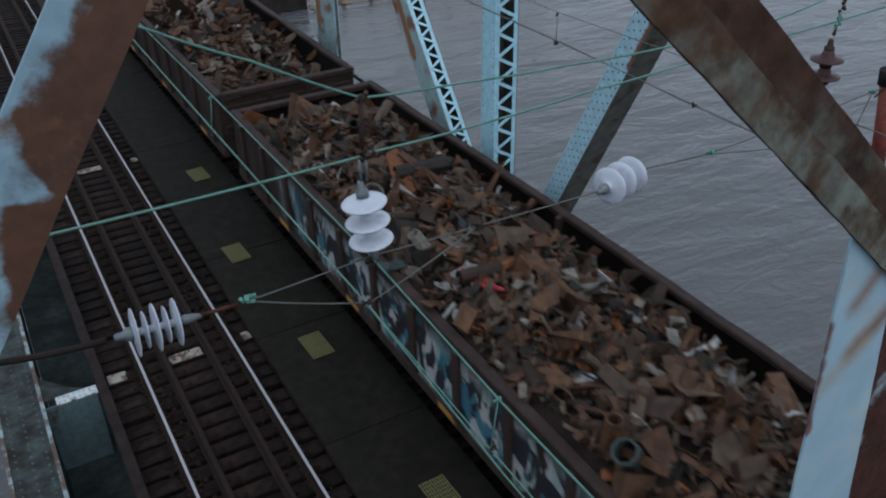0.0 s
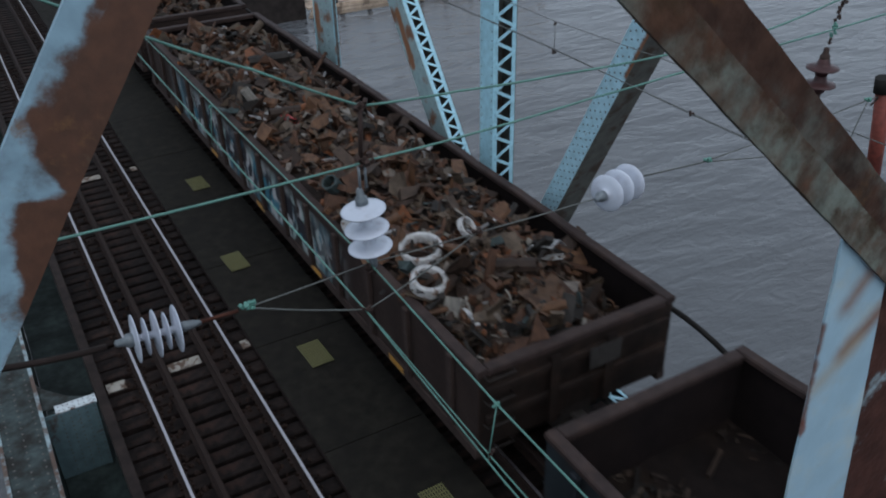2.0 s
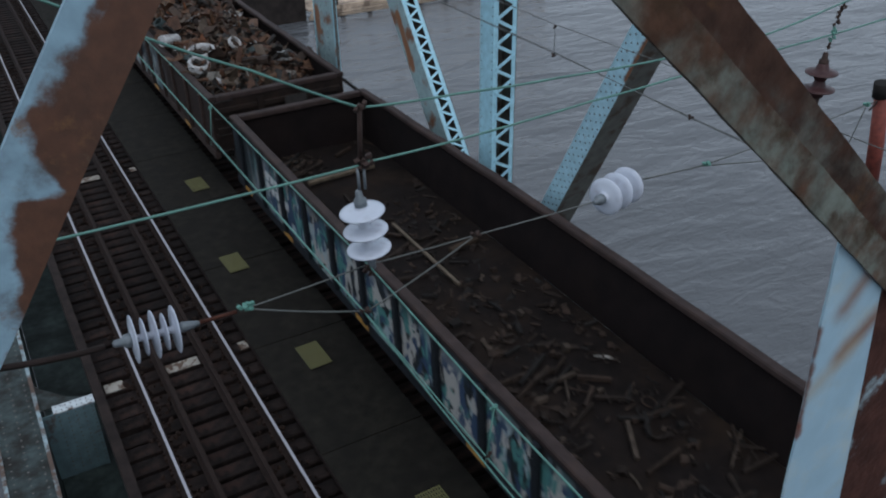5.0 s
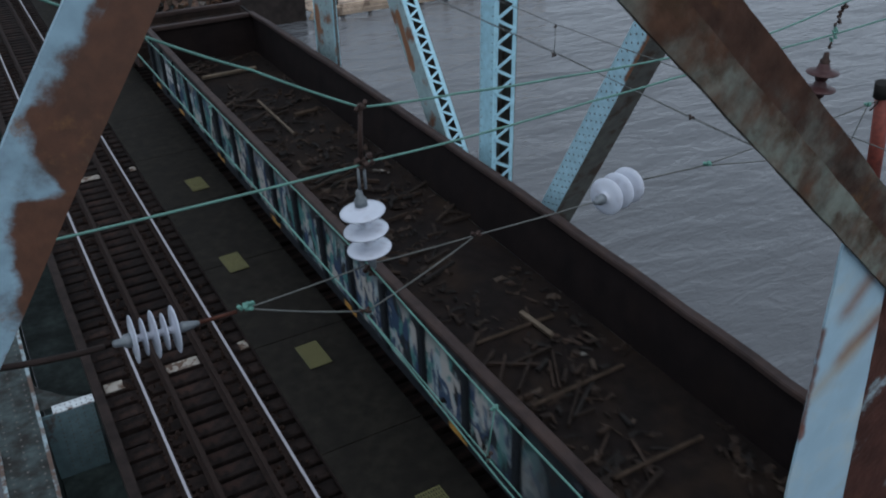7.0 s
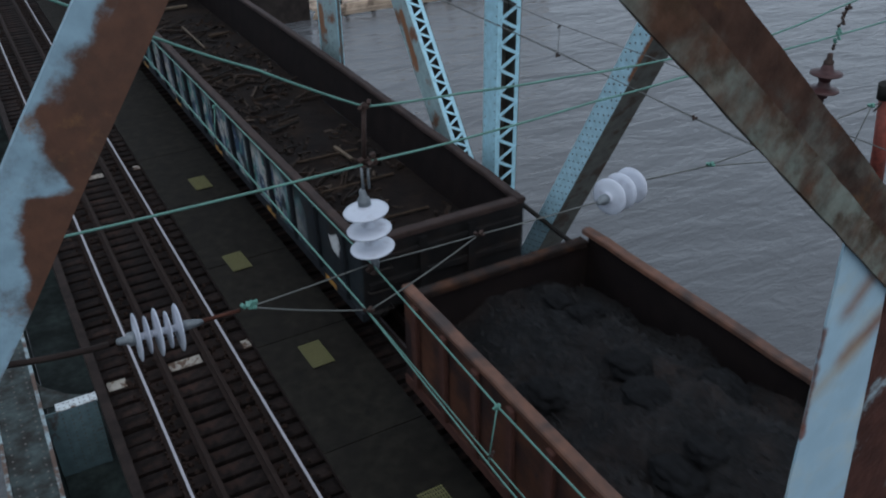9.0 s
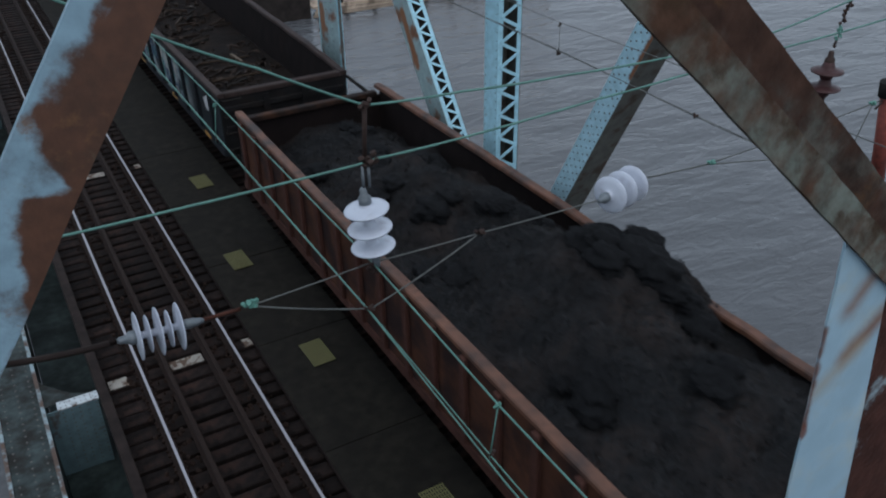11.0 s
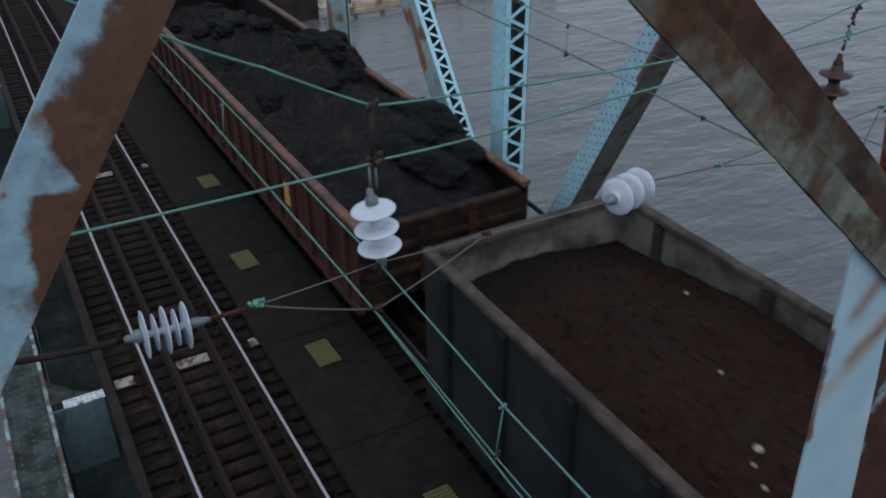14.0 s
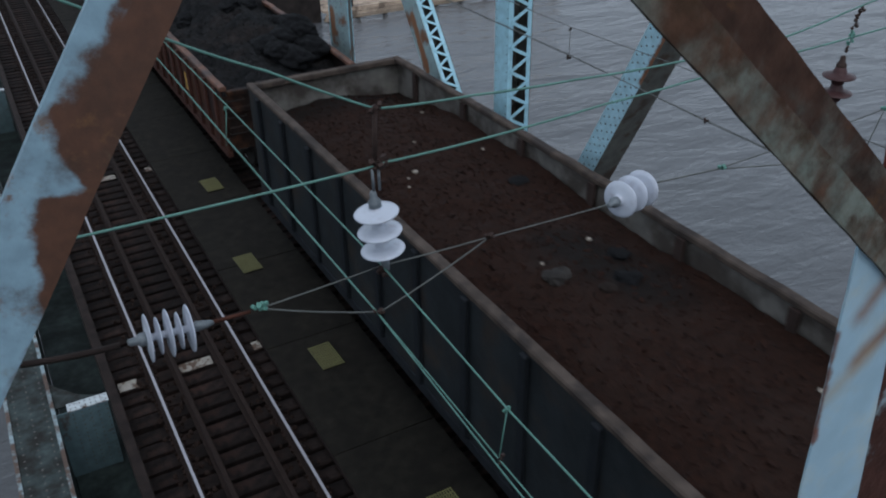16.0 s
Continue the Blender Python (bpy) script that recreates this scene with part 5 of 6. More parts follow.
def scrap_heap(label, car, width, length, top, seed, n=2300, bow=(0, 0)):
    rnd = random.Random(seed)
    heap = thing("scrap_heap", label, "scrap metal", group="wagon loads", kind="stuff")
    h = width / 2 - 0.09

    def surf(x, y):
        e = min(1, (y - 0.15) / 2.2, (length - 0.15 - y) / 1.8)
        e = max(0, e)
        side = 1 - 0.6 * max(0, (abs(x + 0.15) - 0.8) / 0.7) ** 2
        return 1.15 + (top - 1.15) * (0.62 + 0.38 * e) * (0.78 + 0.22 * side) - 0.42 * max(0, min(1, (x - 0.5) / 0.8)) + 0.13 * noise.noise(Vector((x * 1.1, y * 0.8, seed)))
    # filler under the pieces, the shade of the gaps put into its colour
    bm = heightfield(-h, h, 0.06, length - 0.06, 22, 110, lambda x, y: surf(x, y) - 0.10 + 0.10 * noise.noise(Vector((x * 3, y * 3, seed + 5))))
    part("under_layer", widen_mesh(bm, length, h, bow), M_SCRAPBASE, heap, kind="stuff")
    V, F = [], []
    for k in range(n):
        x, y = rnd.uniform(-h + 0.12, h - 0.12), rnd.uniform(0.25, length - 0.25)
        s = min(0.95, max(0.10, rnd.lognormvariate(-1.30, 0.55)))
        x = max(-h + 0.35 * s, min(h - 0.35 * s, x))
        piece(V, F, rnd, Vector((x, y, surf(x, y) + rnd.uniform(-0.16, 0.09))), s, 0.55)
    from_lists("loose_pieces", widen(V, length, h, bow), F, SCRAP, heap, kind="stuff")
    return heap, surf


LOADS = []
heap_a, surf_a = scrap_heap("heap of mixed rusty and grey scrap metal", car_a, W_A, CAR_A[1], 2.30, 3, 3000, BOW_A)
LOADS.append((heap_a, "A", Matrix()))
heap_b, surf_b = scrap_heap("heap of mixed rusty scrap metal above the rim", car_b, W_B, CAR_B[1], 2.34, 8, 4700, BOW_B)
LOADS.append((heap_b, "B", Matrix()))


def loose(name, label, category, car, m, bm, material):
    ob = part(name, bm, material)
    tagged(ob, label, category)
    LOADS.append((ob, car, m))


def ring_mesh(R, r, tall):
    bm = bmesh.new()
    lathe(bm, [(R - r, 0), (R - r, tall), (R - r * 0.6, tall + 0.012), (R - r * 0.2, tall + 0.012), (R, tall), (R, 0)], Matrix(), 32)
    for f in [f for f in bm.faces if len(f.verts) > 4]:
        bm.faces.remove(f)
    return bm


M_PALEMETAL = mat("scuffed_pale_metal", (0.38, 0.375, 0.37), 0.5, 0.3, var=0.25, scale=12, second=(0.14, 0.08, 0.05), amount=0.3, scale2=8)
M_GREYLUMP = mat("dusty_grey_lump", (0.026, 0.023, 0.021), 0.8, var=0.3, scale=9, bump=0.5)
M_DULLWOOD = mat("dirty_dark_timber", (0.040, 0.028, 0.020), 0.85, var=0.35, scale=8, bump=0.4)
M_REDPIPE = mat("red_painted_pipe", (0.33, 0.02, 0.025), 0.5, var=0.2, scale=10)
M_TIMBER = mat("tan_timber_baulk", (0.088, 0.066, 0.044), 0.8, var=0.3, scale=9, bump=0.4)
M_CHIP = mat("pale_broken_lump", (0.27, 0.24, 0.20), 0.8, var=0.25, scale=20, bump=0.5)
M_RUSTPLATE = mat("flat_rusty_plate", (0.105, 0.060, 0.036), 0.75, var=0.3, scale=6, second=(0.065, 0.034, 0.022), amount=0.4, scale2=4)
for R, rx, ry, rz, tilt in ((0.32, -0.90, 2.62, 0, 9), (0.26, -1.19, 1.90, 30, 14)):
    m = pose(rx, ry, surf_b(rx, ry) + 0.02, tilt, -6, rz)
    loose("steel_ring", "scuffed pale steel wheel ring lying on the scrap", "ring", "B", m, ring_mesh(R, 0.07, 0.16), M_PALEMETAL)
loose("steel_ring", "small pale ring standing in the scrap", "ring", "B", pose(-0.06, 2.78, surf_b(-0.06, 2.78) + 0.12, 50, 10, 30), ring_mesh(0.17, 0.035, 0.08), M_PALEMETAL)
bm = bmesh.new()
lathe(bm, [(0.13, 0), (0.14, 0.02), (0.14, 0.5), (0.13, 0.52)], pose(0, 0, 0, 80, 0, 0), 20)
loose("steel_drum", "scuffed pale cylinder lying in the scrap", "cylinder", "B", pose(-1.15, 3.9, surf_b(-1.15, 3.9) + 0.10, 0, 10, -60), bm, M_PALEMETAL)
for k in range(2):
    bm = bmesh.new()
    tube(bm, [(0, 0, 0), (0.55, -0.06, 0.02), (0.9, 0.02, 0.05)], 0.035, 8)
    loose("red_pipe", "red painted pipe lying on the scrap", "pipe", "B", pose(-0.80 + 0.08 * k, 8.95 - 0.10 * k, surf_b(-0.75, 8.7) + 0.09 + 0.03 * k, 0, 6, -75), bm, M_REDPIPE)


def plate_mesh(w, l, bend, seed, t=0.014):
    rr = random.Random(seed)
    bm = bmesh.new()
    n = 6
    ring = []
    for i in range(n + 1):
        s = i / n - 0.5
        row = []
        for j in range(4):
            q = j / 3 - 0.5
            row.append(bm.verts.new((s * l + rr.uniform(-0.03, 0.03), q * w + rr.uniform(-0.04, 0.04), bend * s * s + rr.uniform(-0.015, 0.015))))
        ring.append(row)
    for a, b in zip(ring, ring[1:]):
        for j in range(3):
            bm.faces.new((a[j], a[j + 1], b[j + 1], b[j]))
    bmesh.ops.solidify(bm, geom=list(bm.faces), thickness=t)
    return bm


for i, (x, y, z, w, l, bend, rx, rz, mt, lab) in enumerate((
        (0.24, 1.0, 2.33, 0.6, 0.8, 0.2, 18, 20, M_RUSTPLATE, "flat rusty plate lying near the wagon's rear"),
        (0.68, 1.87, 2.40, 0.17, 0.7, 0.15, 8, -40, M_PALEMETAL, "bright crumpled metal strip on the scrap"),
        (0.15, 5.5, 2.55, 0.4, 0.8, 0.5, 10, 70, M_RUSTPLATE, "bent rusty sheet on the scrap"),
        (-0.2, 12.5, 2.5, 0.45, 0.8, -0.4, 15, 10, M_RUSTPLATE, "bent rusty sheet on the scrap"),
        (0.6, 15.0, 2.2, 0.6, 0.9, 0.1, -12, 15, M_RUSTPLATE, "flat rusty plate lying near the wagon's front"),
        (-0.78, 6.2, 2.60, 0.13, 0.28, 0.05, 4, 10, M_PALEMETAL, "small white box on the scrap"),
        (0.92, 6.15, 2.52, 0.10, 0.75, 0.3, 10, 5, M_PALEMETAL, "pale bent strip on the scrap"),
        (-1.02, 8.75, 2.58, 0.22, 0.8, 0.5, 12, 25, M_PALEMETAL, "tan curled sheet on the scrap"))):
    loose("metal_sheet", lab, "metal sheet", "B", pose(x, y, surf_b(x, y) + 0.07, rx, 5, rz), plate_mesh(w, l, bend, i), mt)
for i, (x, y, w, l, mt, lab) in enumerate(((-0.9, 3.5, 0.4, 0.5, M_PALEMETAL, "grey sheet lying on the scrap"), (0.7, 2.0, 0.18, 0.6, M_RUSTPLATE, "orange rusty strip on the scrap"), (-0.6, 6.2, 0.2, 0.7, M_RUSTPLATE, "orange rusty strip on the scrap"), (0.3, 4.4, 0.14, 0.3, M_PALEMETAL, "small white panel on the scrap"))):
    loose("metal_sheet", lab, "metal sheet", "A", pose(x, y, surf_a(x, y) + 0.06, 10, 4, 15 * i), plate_mesh(w, l, 0.1, 40 + i), mt)

TIMBERS = (
    ((-0.59, 18.85), (0.92, 18.95), 0.085, "tan timber baulk lying across the wagon floor", M_TIMBER),
    ((0.10, 16.50), (0.11, 14.15), 0.06, "long grey pole lying along the wagon floor", M_TIMBER),
    ((0.51, 15.14), (1.15, 15.25), 0.09, "short dark timber on the wagon floor", M_DULLWOOD),
    ((-0.5, 5.4), (0.9, 5.42), 0.05, "dirty crossbar lying on the wagon floor", M_DULLWOOD),
    ((-0.6, 3.86), (1.03, 3.93), 0.05, "dirty crossbar lying on the wagon floor", M_DULLWOOD),
    ((-0.5, 2.3), (0.94, 2.3), 0.05, "dirty crossbar lying on the wagon floor", M_DULLWOOD),
    ((0.50, 5.72), (0.58, 5.0), 0.08, "short pale timber on the wagon floor", M_TIMBER))
CHIPS = ((1.1, 12.35, 0.039), (-0.31, 12.08, 0.052), (1.14, 14.6, 0.033), (0.71, 8.9, 0.039), (-0.62, 11.7, 0.029), (-0.5, 11.95, 0.026), (0.91, 10.9, 0.033), (0.2, 13.1, 0.026), (-0.2, 8.7, 0.029), (0.95, 5.2, 0.039), (1.1, 4.7, 0.033))
# empty wagon: strewn debris and timbers
rnd = random.Random(21)
V, F = [], []
for k in range(1500):
    y = rnd.uniform(0.2, 20.5)
    x = rnd.uniform(-1.35, 1.35)
    if noise.noise(Vector((x * 0.8, y * 0.45, 2.0))) < -0.12:
        continue
    piece(V, F, rnd, Vector((x, y, 1.14 + rnd.uniform(0, 0.04))), rnd.uniform(0.06, 0.3), 0.15)
for k in range(260):
    x, y = rnd.uniform(-1.3, 1.3), rnd.uniform(0.3, 20.3)
    if noise.noise(Vector((x * 0.5, y * 0.4, 8.0))) < -0.05:
        continue
    a = rnd.gauss(0.5, 0.5)
    u = Vector((math.cos(a), math.sin(a), rnd.uniform(-0.03, 0.06))) * rnd.uniform(0.12, 0.42)
    v = Vector((-math.sin(a), math.cos(a), 0)) * rnd.uniform(0.012, 0.03)
    w = Vector((0, 0, rnd.uniform(0.015, 0.04)))
    c = Vector((x, y, 1.18))
    o = len(V)
    V += [tuple(c + p * u + q * v + r * w) for r in (-1, 1) for p, q in ((-1, -1), (1, -1), (1, 1), (-1, 1))]
    F += [(o + 4, o + 5, o + 6, o + 7), (o, o + 1, o + 5, o + 4), (o + 1, o + 2, o + 6, o + 5), (o + 2, o + 3, o + 7, o + 6), (o + 3, o, o + 4, o + 7)]
DEBRIS = palette("dark_floor_debris", [(5, (0.018, 0.012, 0.009)), (4, (0.028, 0.018, 0.013)), (3, (0.012, 0.010, 0.009)), (1, (0.05, 0.037, 0.028)), (0.12, (0.2, 0.19, 0.175))], 0.9)
deb = thing("floor_debris", "dark debris strewn on the empty wagon floor", "debris", kind="stuff")
bm = heightfield(-1.42, 1.42, 0.06, 20.64, 20, 120, lambda x, y: 1.125 + max(0, 0.10 * noise.noise(Vector((x, y * 0.6, 4))) + 0.05 * noise.noise(Vector((x * 4, y * 4, 1)))))
part("dirt_layer", bm, M_FLOOR, deb, kind="stuff")
from_lists("loose_pieces", V, F, DEBRIS, deb, kind="stuff")
LOADS.append((deb, "C", Matrix()))
for (xa, ya), (xb, yb), w, lab, mt in TIMBERS:
    a, b = Vector((xa, ya, 1.22)), Vector((xb, yb, 1.20))
    L = (b - a).length
    bm = bmesh.new()
    box(bm, 0, L, -w / 2, w / 2, -w / 2, w / 2, bevel=0.012)
    loose("timber_baulk", lab, "timber", "C", Matrix.Translation(a) @ pose(0, 0, 0, 10, math.degrees(math.atan2(a.z - b.z, L)), math.degrees(math.atan2(yb - ya, xb - xa))), bm, mt)


def marks(car, x, rows):
    """Unreadable stencilled marks as plain bars on the near side."""
    for y0, y1, z0, z1 in rows:
        boxpart("stencil_mark", (x - 0.006, x - 0.002, y0, y1, z0, z1), M_PALEMARK, car, "pale stencilled bar")


rows = []
for line, (za, zb) in enumerate(((1.70, 1.86), (1.48, 1.64))):
    y = 18.55
    for k in range(4 + line):
        rows.append((y - 0.18, y, za, zb))
        rows.append((y - 0.18, y - 0.10, za + 0.05, zb - 0.05))
        y -= 0.235
marks(car_c, -W_C / 2 - 0.018, rows[::2])
bm = bmesh.new()
rr = random.Random(5)
vs = [bm.verts.new((-W_C / 2 - 0.012, 1.0 + (0.22 + rr.uniform(-0.05, 0.05)) * math.cos(k * math.tau / 14), 1.80 + (0.24 + rr.uniform(-0.05, 0.05)) * math.sin(k * math.tau / 14))) for k in range(14)]
bm.faces.new(vs)
bmesh.ops.solidify(bm, geom=list(bm.faces), thickness=0.003)
part("sprayed_blot", bm, M_PALEMARK, car_c, "white sprayed blot")
boxpart("yellow_panel", (-W_D / 2 - 0.024, -W_D / 2 - 0.019, 2.78, 3.22, 1.45, 1.88), mat("faded_yellow_panel", (0.42, 0.24, 0.04), 0.7, var=0.25, scale=9), car_d, "faded yellow stencil panel")
boxpart("route_panel", (0.1, 0.62, -0.101, -0.096, 1.66, 2.00), mat("grey_placard", (0.034, 0.031, 0.029), 0.7, var=0.25, scale=9), car_b, "grey placard on the end wall")

# greasy dirt lumps beside the rails
V, F = [], []
rnd = random.Random(77)
for k in range(118):
    ys = -0.03 + (k + 10) * 0.345
    for sx in (-0.87, -0.63, 0.63, 0.87, -0.47, 0.47):
        for q in range(rnd.choice((1, 1, 2, 2, 3))):
            c = Vector((sx + rnd.uniform(-0.09, 0.09), ys + rnd.uniform(-0.15, 0.15), -0.187))
            r, h, a0 = rnd.uniform(0.018, 0.055), rnd.uniform(0.015, 0.06), rnd.uniform(0, 1)
            o = len(V)
            for lev, zz in ((1.0, 0.0), (0.75, 0.6), (0.3, 1.0)):
                for j in range(6):
                    a = a0 + j * math.tau / 6
                    rr = r * lev * rnd.uniform(0.7, 1.25)
                    V.append((c.x + rr * math.cos(a), c.y + 1.3 * rr * math.sin(a), c.z + h * zz))
            for lv in (0, 6):
                F += [(o + lv + j, o + lv + (j + 1) % 6, o + lv + 6 + (j + 1) % 6, o + lv + 6 + j) for j in range(6)]
            F.append(tuple(o + 12 + j for j in range(6)))
grime = thing("track_dirt", "brown greasy dirt lumps lying along the rails", "dirt", kind="stuff")
from_lists("lumps", V, F, mat("greasy_brown_dirt", (0.017, 0.0098, 0.0072), 0.85, var=0.4, scale=18, bump=0.6), grime, kind="stuff")

# darker end paints: grime, plus the end faces' shade put into the colour
M_SHADED_END_D = mat("shaded_grimy_rusty_end_paint", (0.012, 0.0078, 0.0066), 0.7, var=0.5, scale=5, bump=0.4, second=(0.060, 0.025, 0.012), amount=0.36, scale2=2.6, sharp=0.3)
M_SHADED_END_C = mat("shaded_black_end_paint", (0.008, 0.0075, 0.0078), 0.75, var=0.45, scale=4, bump=0.3, second=(0.016, 0.011, 0.009), amount=0.3, scale2=1.8, sharp=0.3)
M_SHADED_END_B = mat("shaded_brown_end_paint", (0.014, 0.0092, 0.0075), 0.75, var=0.45, scale=4, bump=0.3, second=(0.028, 0.017, 0.012), amount=0.3, scale2=1.8, sharp=0.3)
for wagon, coat in ((car_d, M_SHADED_END_D), (car_c, M_SHADED_END_C), (car_b, M_SHADED_END_B)):
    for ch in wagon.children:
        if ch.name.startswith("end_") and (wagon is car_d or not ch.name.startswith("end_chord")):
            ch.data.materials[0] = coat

# dark turnings heaped over the rim
LD = CAR_D[1]


def surf_d(x, y):
    e = max(0.0, min(1.0, 0.45 + y / 5.0, (LD - 0.1 - y) / 6.0))
    n = 0.26 * noise.noise(Vector((x * 0.9, y * 0.55, 7))) + 0.34 * abs(noise.noise(Vector((x * 1.05, y * 0.95, 21)))) + 0.16 * abs(noise.noise(Vector((x * 2.3, y * 2.1, 27)))) - 0.12 + 0.12 * noise.noise(Vector((x * 2.2, y * 2.0, 3))) + 0.05 * noise.noise(Vector((x * 6, y * 6, 9)))
    crown = 0.30 * max(0, 1 - ((x - 0.35) / 1.15) ** 2)
    lumps = 0.22 * max(0, noise.noise(Vector((x * 1.4, y * 0.9, 15)))) * (1 if x > 0.1 else 0.3)
    far = max(0.0, min(1.0, (x - 0.45) / 0.8)) * (0.70 * math.exp(-((y - 2.6) / 1.1) ** 2) + 0.80 * math.exp(-((y - 7.3) / 1.5) ** 2) - 0.42)
    near = -0.12 * max(0.0, min(1.0, (-x - 0.25) / 0.9))
    return 1.66 + 0.74 * e + near + (crown + n + lumps + far) * (0.45 + 0.55 * e)


turn = thing("steel_turnings", "dark fluffy heap of steel turnings over the rim", "scrap metal", group="wagon loads", kind="stuff")
hd = W_D / 2 - 0.04
part("heap", widen_mesh(heightfield(-hd, hd, 0.05, LD - 0.05, 90, 330, lambda x, y: surf_d(x, y) + 0.03 * noise.noise(Vector((x * 17, y * 17, 0)))), LD, hd, BOW_D), M_TURN, turn, kind="stuff")
# matted black clumps rolled together along the far side and at the rear
bm = bmesh.new()
rnd = random.Random(57)
CLUMPS = [(0.95, 1.6, 0.55), (0.45, 1.2, 0.5), (1.2, 2.6, 0.5), (0.7, 2.5, 0.5), (1.15, 3.6, 0.42), (0.2, 2.2, 0.42), (1.2, 7.2, 0.45), (1.25, 8.1, 0.4), (0.9, 7.8, 0.4), (1.2, 6.3, 0.36), (1.0, 9.4, 0.36), (0.3, 9.8, 0.34), (-0.3, 10.3, 0.36), (0.8, 10.6, 0.34), (0.1, 13.4, 0.34), (0.9, 12.6, 0.32), (-0.7, 6.2, 0.32), (-0.9, 9.0, 0.30), (-0.5, 12.2, 0.34), (-0.8, 14.2, 0.30), (0.3, 5.0, 0.34), (0.5, 15.1, 0.32)]
for cx, cy, cr in CLUMPS:
    for q in range(3):
        x, y, r = cx + rnd.uniform(-0.22, 0.22), cy + rnd.uniform(-0.4, 0.4), cr * rnd.uniform(0.45, 0.8)
        ball = bmesh.ops.create_icosphere(bm, subdivisions=4, radius=1.0)["verts"]
        o = Vector((x, y, surf_d(x, y) + 0.02 + 0.10 * cr))
        for v in ball:
            p = v.co.copy()
            k = r * (1 + 0.35 * noise.noise(p * 1.7 + o) + 0.16 * noise.noise(p * 4.5 + o) + 0.07 * noise.noise(p * 11 + o))
            v.co = o + Vector((p.x * k, p.y * k * 1.25, p.z * k * 0.62))
            v.co.x = min(v.co.x, hd + BOW_D[1] * 0.9 + (0.14 if v.co.z > CAR_D[2] + 0.02 else 0))
for f in bm.faces:
    f.smooth = True
part("clumps", bm, M_TURNBLACK, turn, "matted black clumps", kind="stuff")
V, F = [], []
rnd = random.Random(31)
for k in range(26000):
    x, y = rnd.uniform(-hd + 0.03, hd - 0.03), rnd.uniform(0.1, LD - 0.1)
    z = surf_d(x, y)
    c = Vector((x, y, z))
    a = rnd.uniform(0, math.tau)
    d1 = Vector((math.cos(a), math.sin(a), rnd.uniform(-0.2, 1.0))) * rnd.uniform(0.03, 0.085)
    d2 = Vector((math.cos(a + 0.9), math.sin(a + 0.9), rnd.uniform(-0.5, 0.6))) * rnd.uniform(0.02, 0.07)
    w = Vector((-math.sin(a), math.cos(a), 0.3)) * rnd.uniform(0.004, 0.011)
    o = len(V)
    for p in (c - w, c + w, c + d1 - w, c + d1 + w, c + d1 + d2):
        V.append(tuple(p))
    F += [(o, o + 1, o + 3, o + 2), (o + 2, o + 3, o + 4)]
from_lists("curls", widen(V, LD, hd, BOW_D), F, M_TURNBLADE, turn, kind="stuff")
LOADS.append((turn, "D", Matrix()))

# brown shredded scrap
LE = CAR_E[1]
he = W_E / 2 - 0.045


def surf_e(x, y):
    e = max(0.0, min(1.0, (LE - 0.1 - y) / 2.6, (y - 0.1) / 2.0))
    return 2.55 + 0.30 * e + 0.10 * max(0, 1 - (x / 1.3) ** 2) + 0.09 * noise.noise(Vector((x * 0.9, y * 0.7, 2))) + 0.04 * noise.noise(Vector((x * 3, y * 3, 5)))


shred = thing("shredded_scrap", "level heap of brown rusty shredded scrap", "scrap metal", group="wagon loads", kind="stuff")
part("heap", heightfield(-he, he, 0.05, LE - 0.05, 80, 320, lambda x, y: surf_e(x, y) + 0.015 * noise.noise(Vector((x * 19, y * 19, 0)))), M_SHRED, shred, kind="stuff")
V, F = [], []
rnd = random.Random(41)
for k in range(7000):
    x, y = rnd.uniform(-he + 0.08, he - 0.08), rnd.uniform(0.2, LE - 0.2)
    piece(V, F, rnd, Vector((x, y, surf_e(x, y) + 0.005)), rnd.uniform(0.03, 0.11), 0.4)
from_lists("shreds", V, F, M_SHREDBITS, shred, kind="stuff")
LOADS.append((shred, "E", Matrix()))
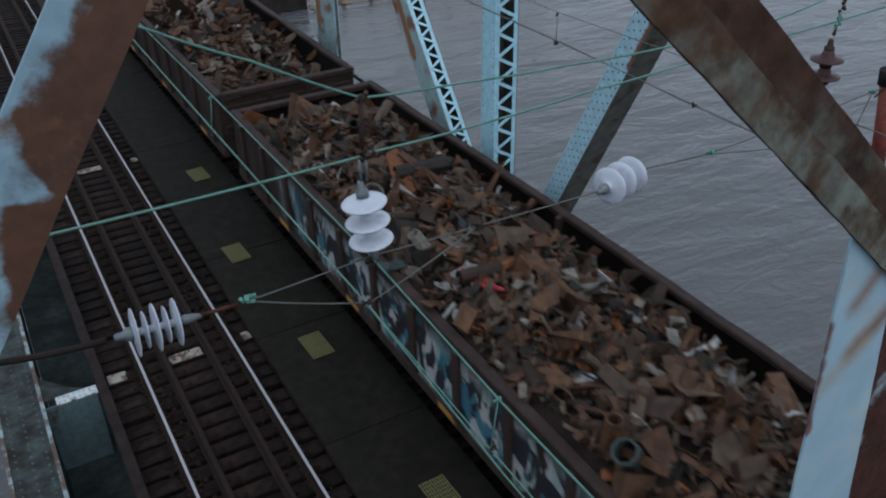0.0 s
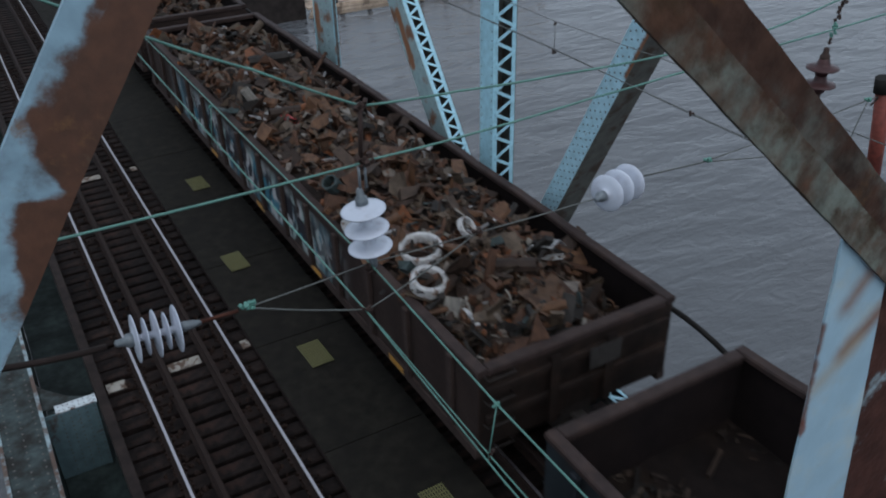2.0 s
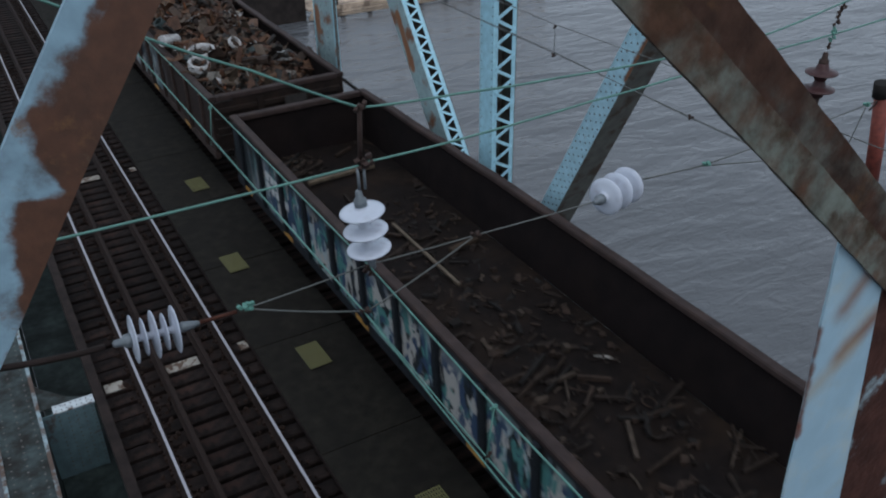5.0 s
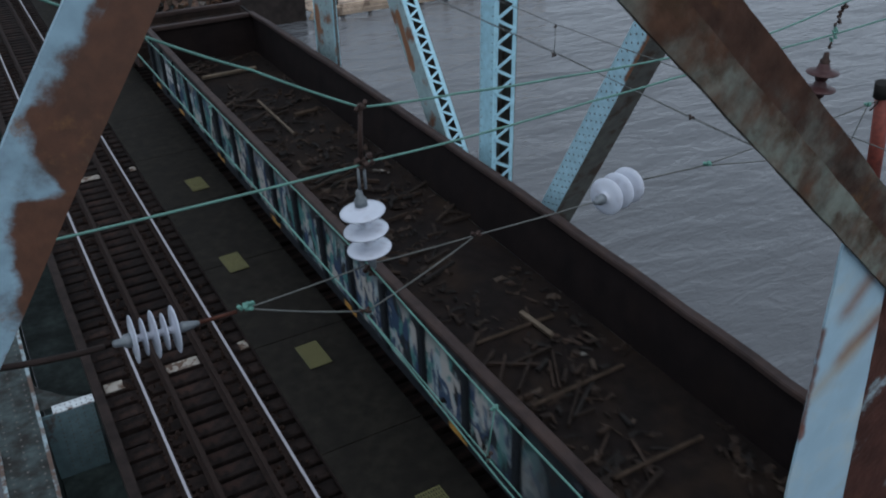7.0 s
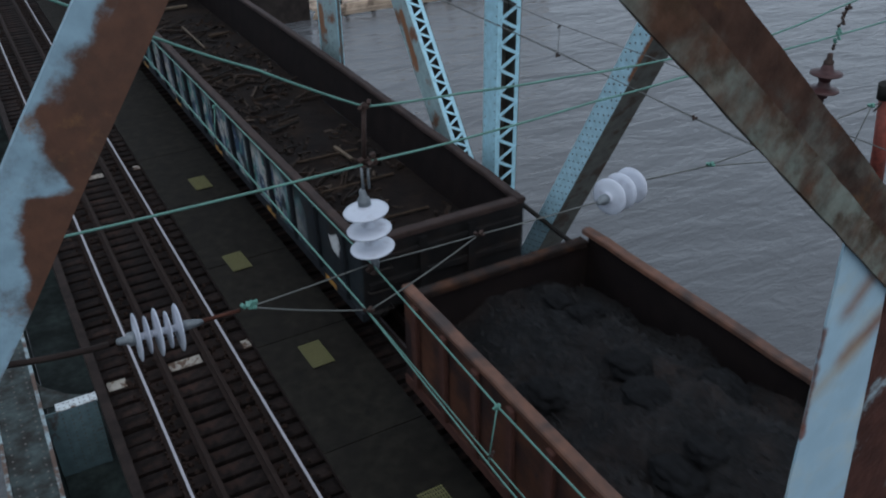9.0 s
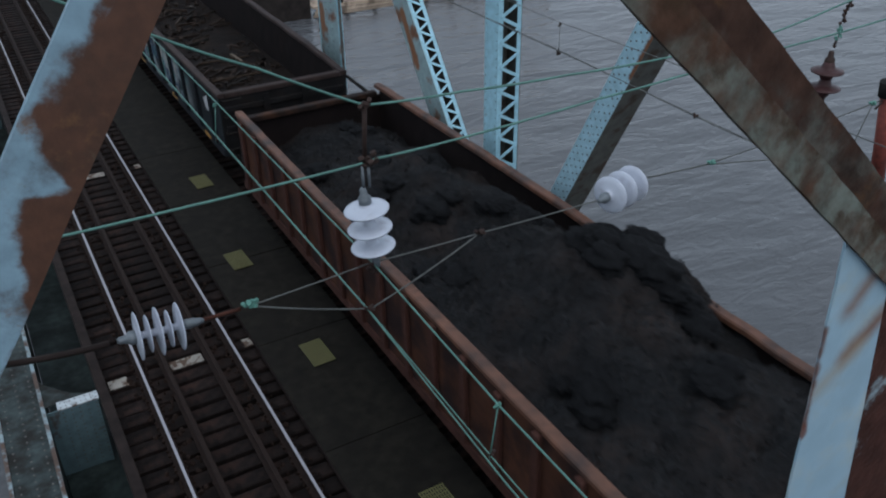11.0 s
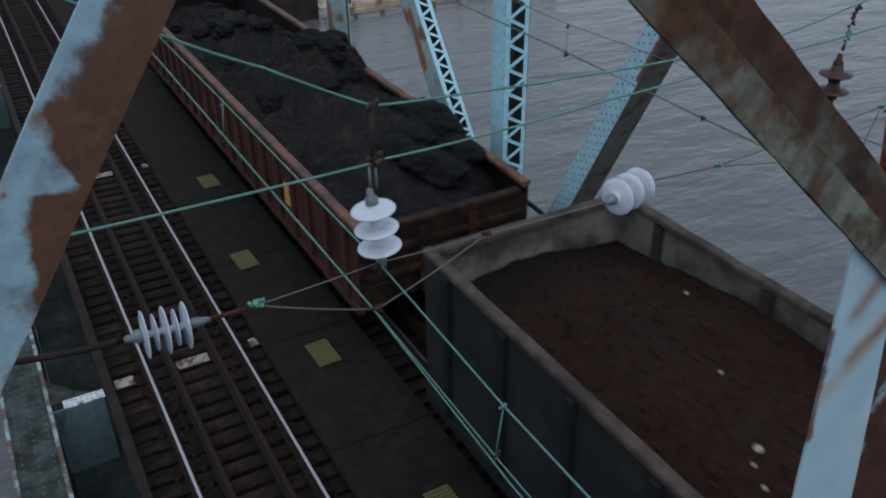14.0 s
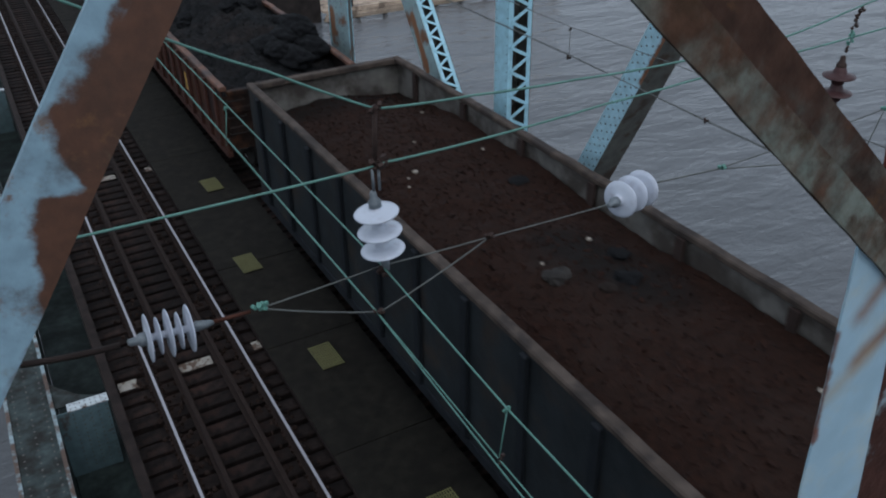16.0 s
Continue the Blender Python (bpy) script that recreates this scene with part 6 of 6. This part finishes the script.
for i, (x, y, s) in enumerate(CHIPS):
    bm = bmesh.new()
    bmesh.ops.create_icosphere(bm, subdivisions=2, radius=s)
    for v in bm.verts:
        v.co *= 1 + 0.35 * noise.noise(v.co * 9 + Vector((i, 0, 0)))
        v.co.z *= 0.5
    loose("pale_lump", "pale broken lump lying on the brown scrap", "lump", "E", pose(x, y, surf_e(x, y) + s * 0.25, 0, 0, 40 * i), bm, M_CHIP)
for i, (x, y, r, mt, lab) in enumerate(((-0.23, 8.35, 0.17, M_RUSTPLATE, "grey lump half sunk in the brown scrap"), (0.16, 7.8, 0.10, M_SCRAPBASE, "orange rusty lump lying on the brown scrap"), (0.80, 8.4, 0.15, M_TURNBLACK, "black lump half sunk in the brown scrap"), (0.55, 7.9, 0.18, M_TURNBLACK, "black lump half sunk in the brown scrap"), (0.9, 10.9, 0.14, M_TURNBLACK, "dark lump half sunk in the brown scrap"))):
    bm = bmesh.new()
    bmesh.ops.create_icosphere(bm, subdivisions=3, radius=r)
    for v in bm.verts:
        v.co *= 1 + 0.5 * noise.noise(v.co * 6 + Vector((i, 3, 0))) + 0.2 * noise.noise(v.co * 20)
        v.co.z *= 0.45
    loose("scrap_lump", lab, "lump", "E", pose(x, y, surf_e(x, y) + r * 0.1, 0, 0, 50 * i), bm, M_GREYLUMP if i == 0 else mt)
jb = boxpart("junction_box", (6.20, 6.30, 13.0, 13.12, 1.60, 1.70), M_FLANGE, None, bevel=0.01)
tagged(jb, "small white junction box fixed to the truss post", "junction box")
boxpart("lid", (6.185, 6.199, 13.01, 13.11, 1.61, 1.69), M_PALEMARK, jb)
# lining ribs on the tall wagon's inside
for k in range(9):
    for s in (-1, 1):
        x0, x1 = sorted((s * (W_E / 2 - 0.043), s * (W_E / 2 - 0.10)))
        boxpart("inner_rib", (x0, x1, LE - 0.95 - k * 1.9, LE - 0.80 - k * 1.9, 1.2, CAR_E[2] - 0.105), M_RIB_B, car_e, "dark rust rib")


def motions():
    times = [0, 2, 4, 6, 8, 10, 12, 14, 16]
    for car, (y, ln, rim) in CARS.values():
        walk(car, [(t, pose(TRACK2, y + SPEED * t, 0)) for t in times])
    for ob, key, m in LOADS:
        y = CARS[key][1][0]
        walk(ob, [(t, pose(TRACK2, y + SPEED * t, 0) @ m) for t in times])


motions()
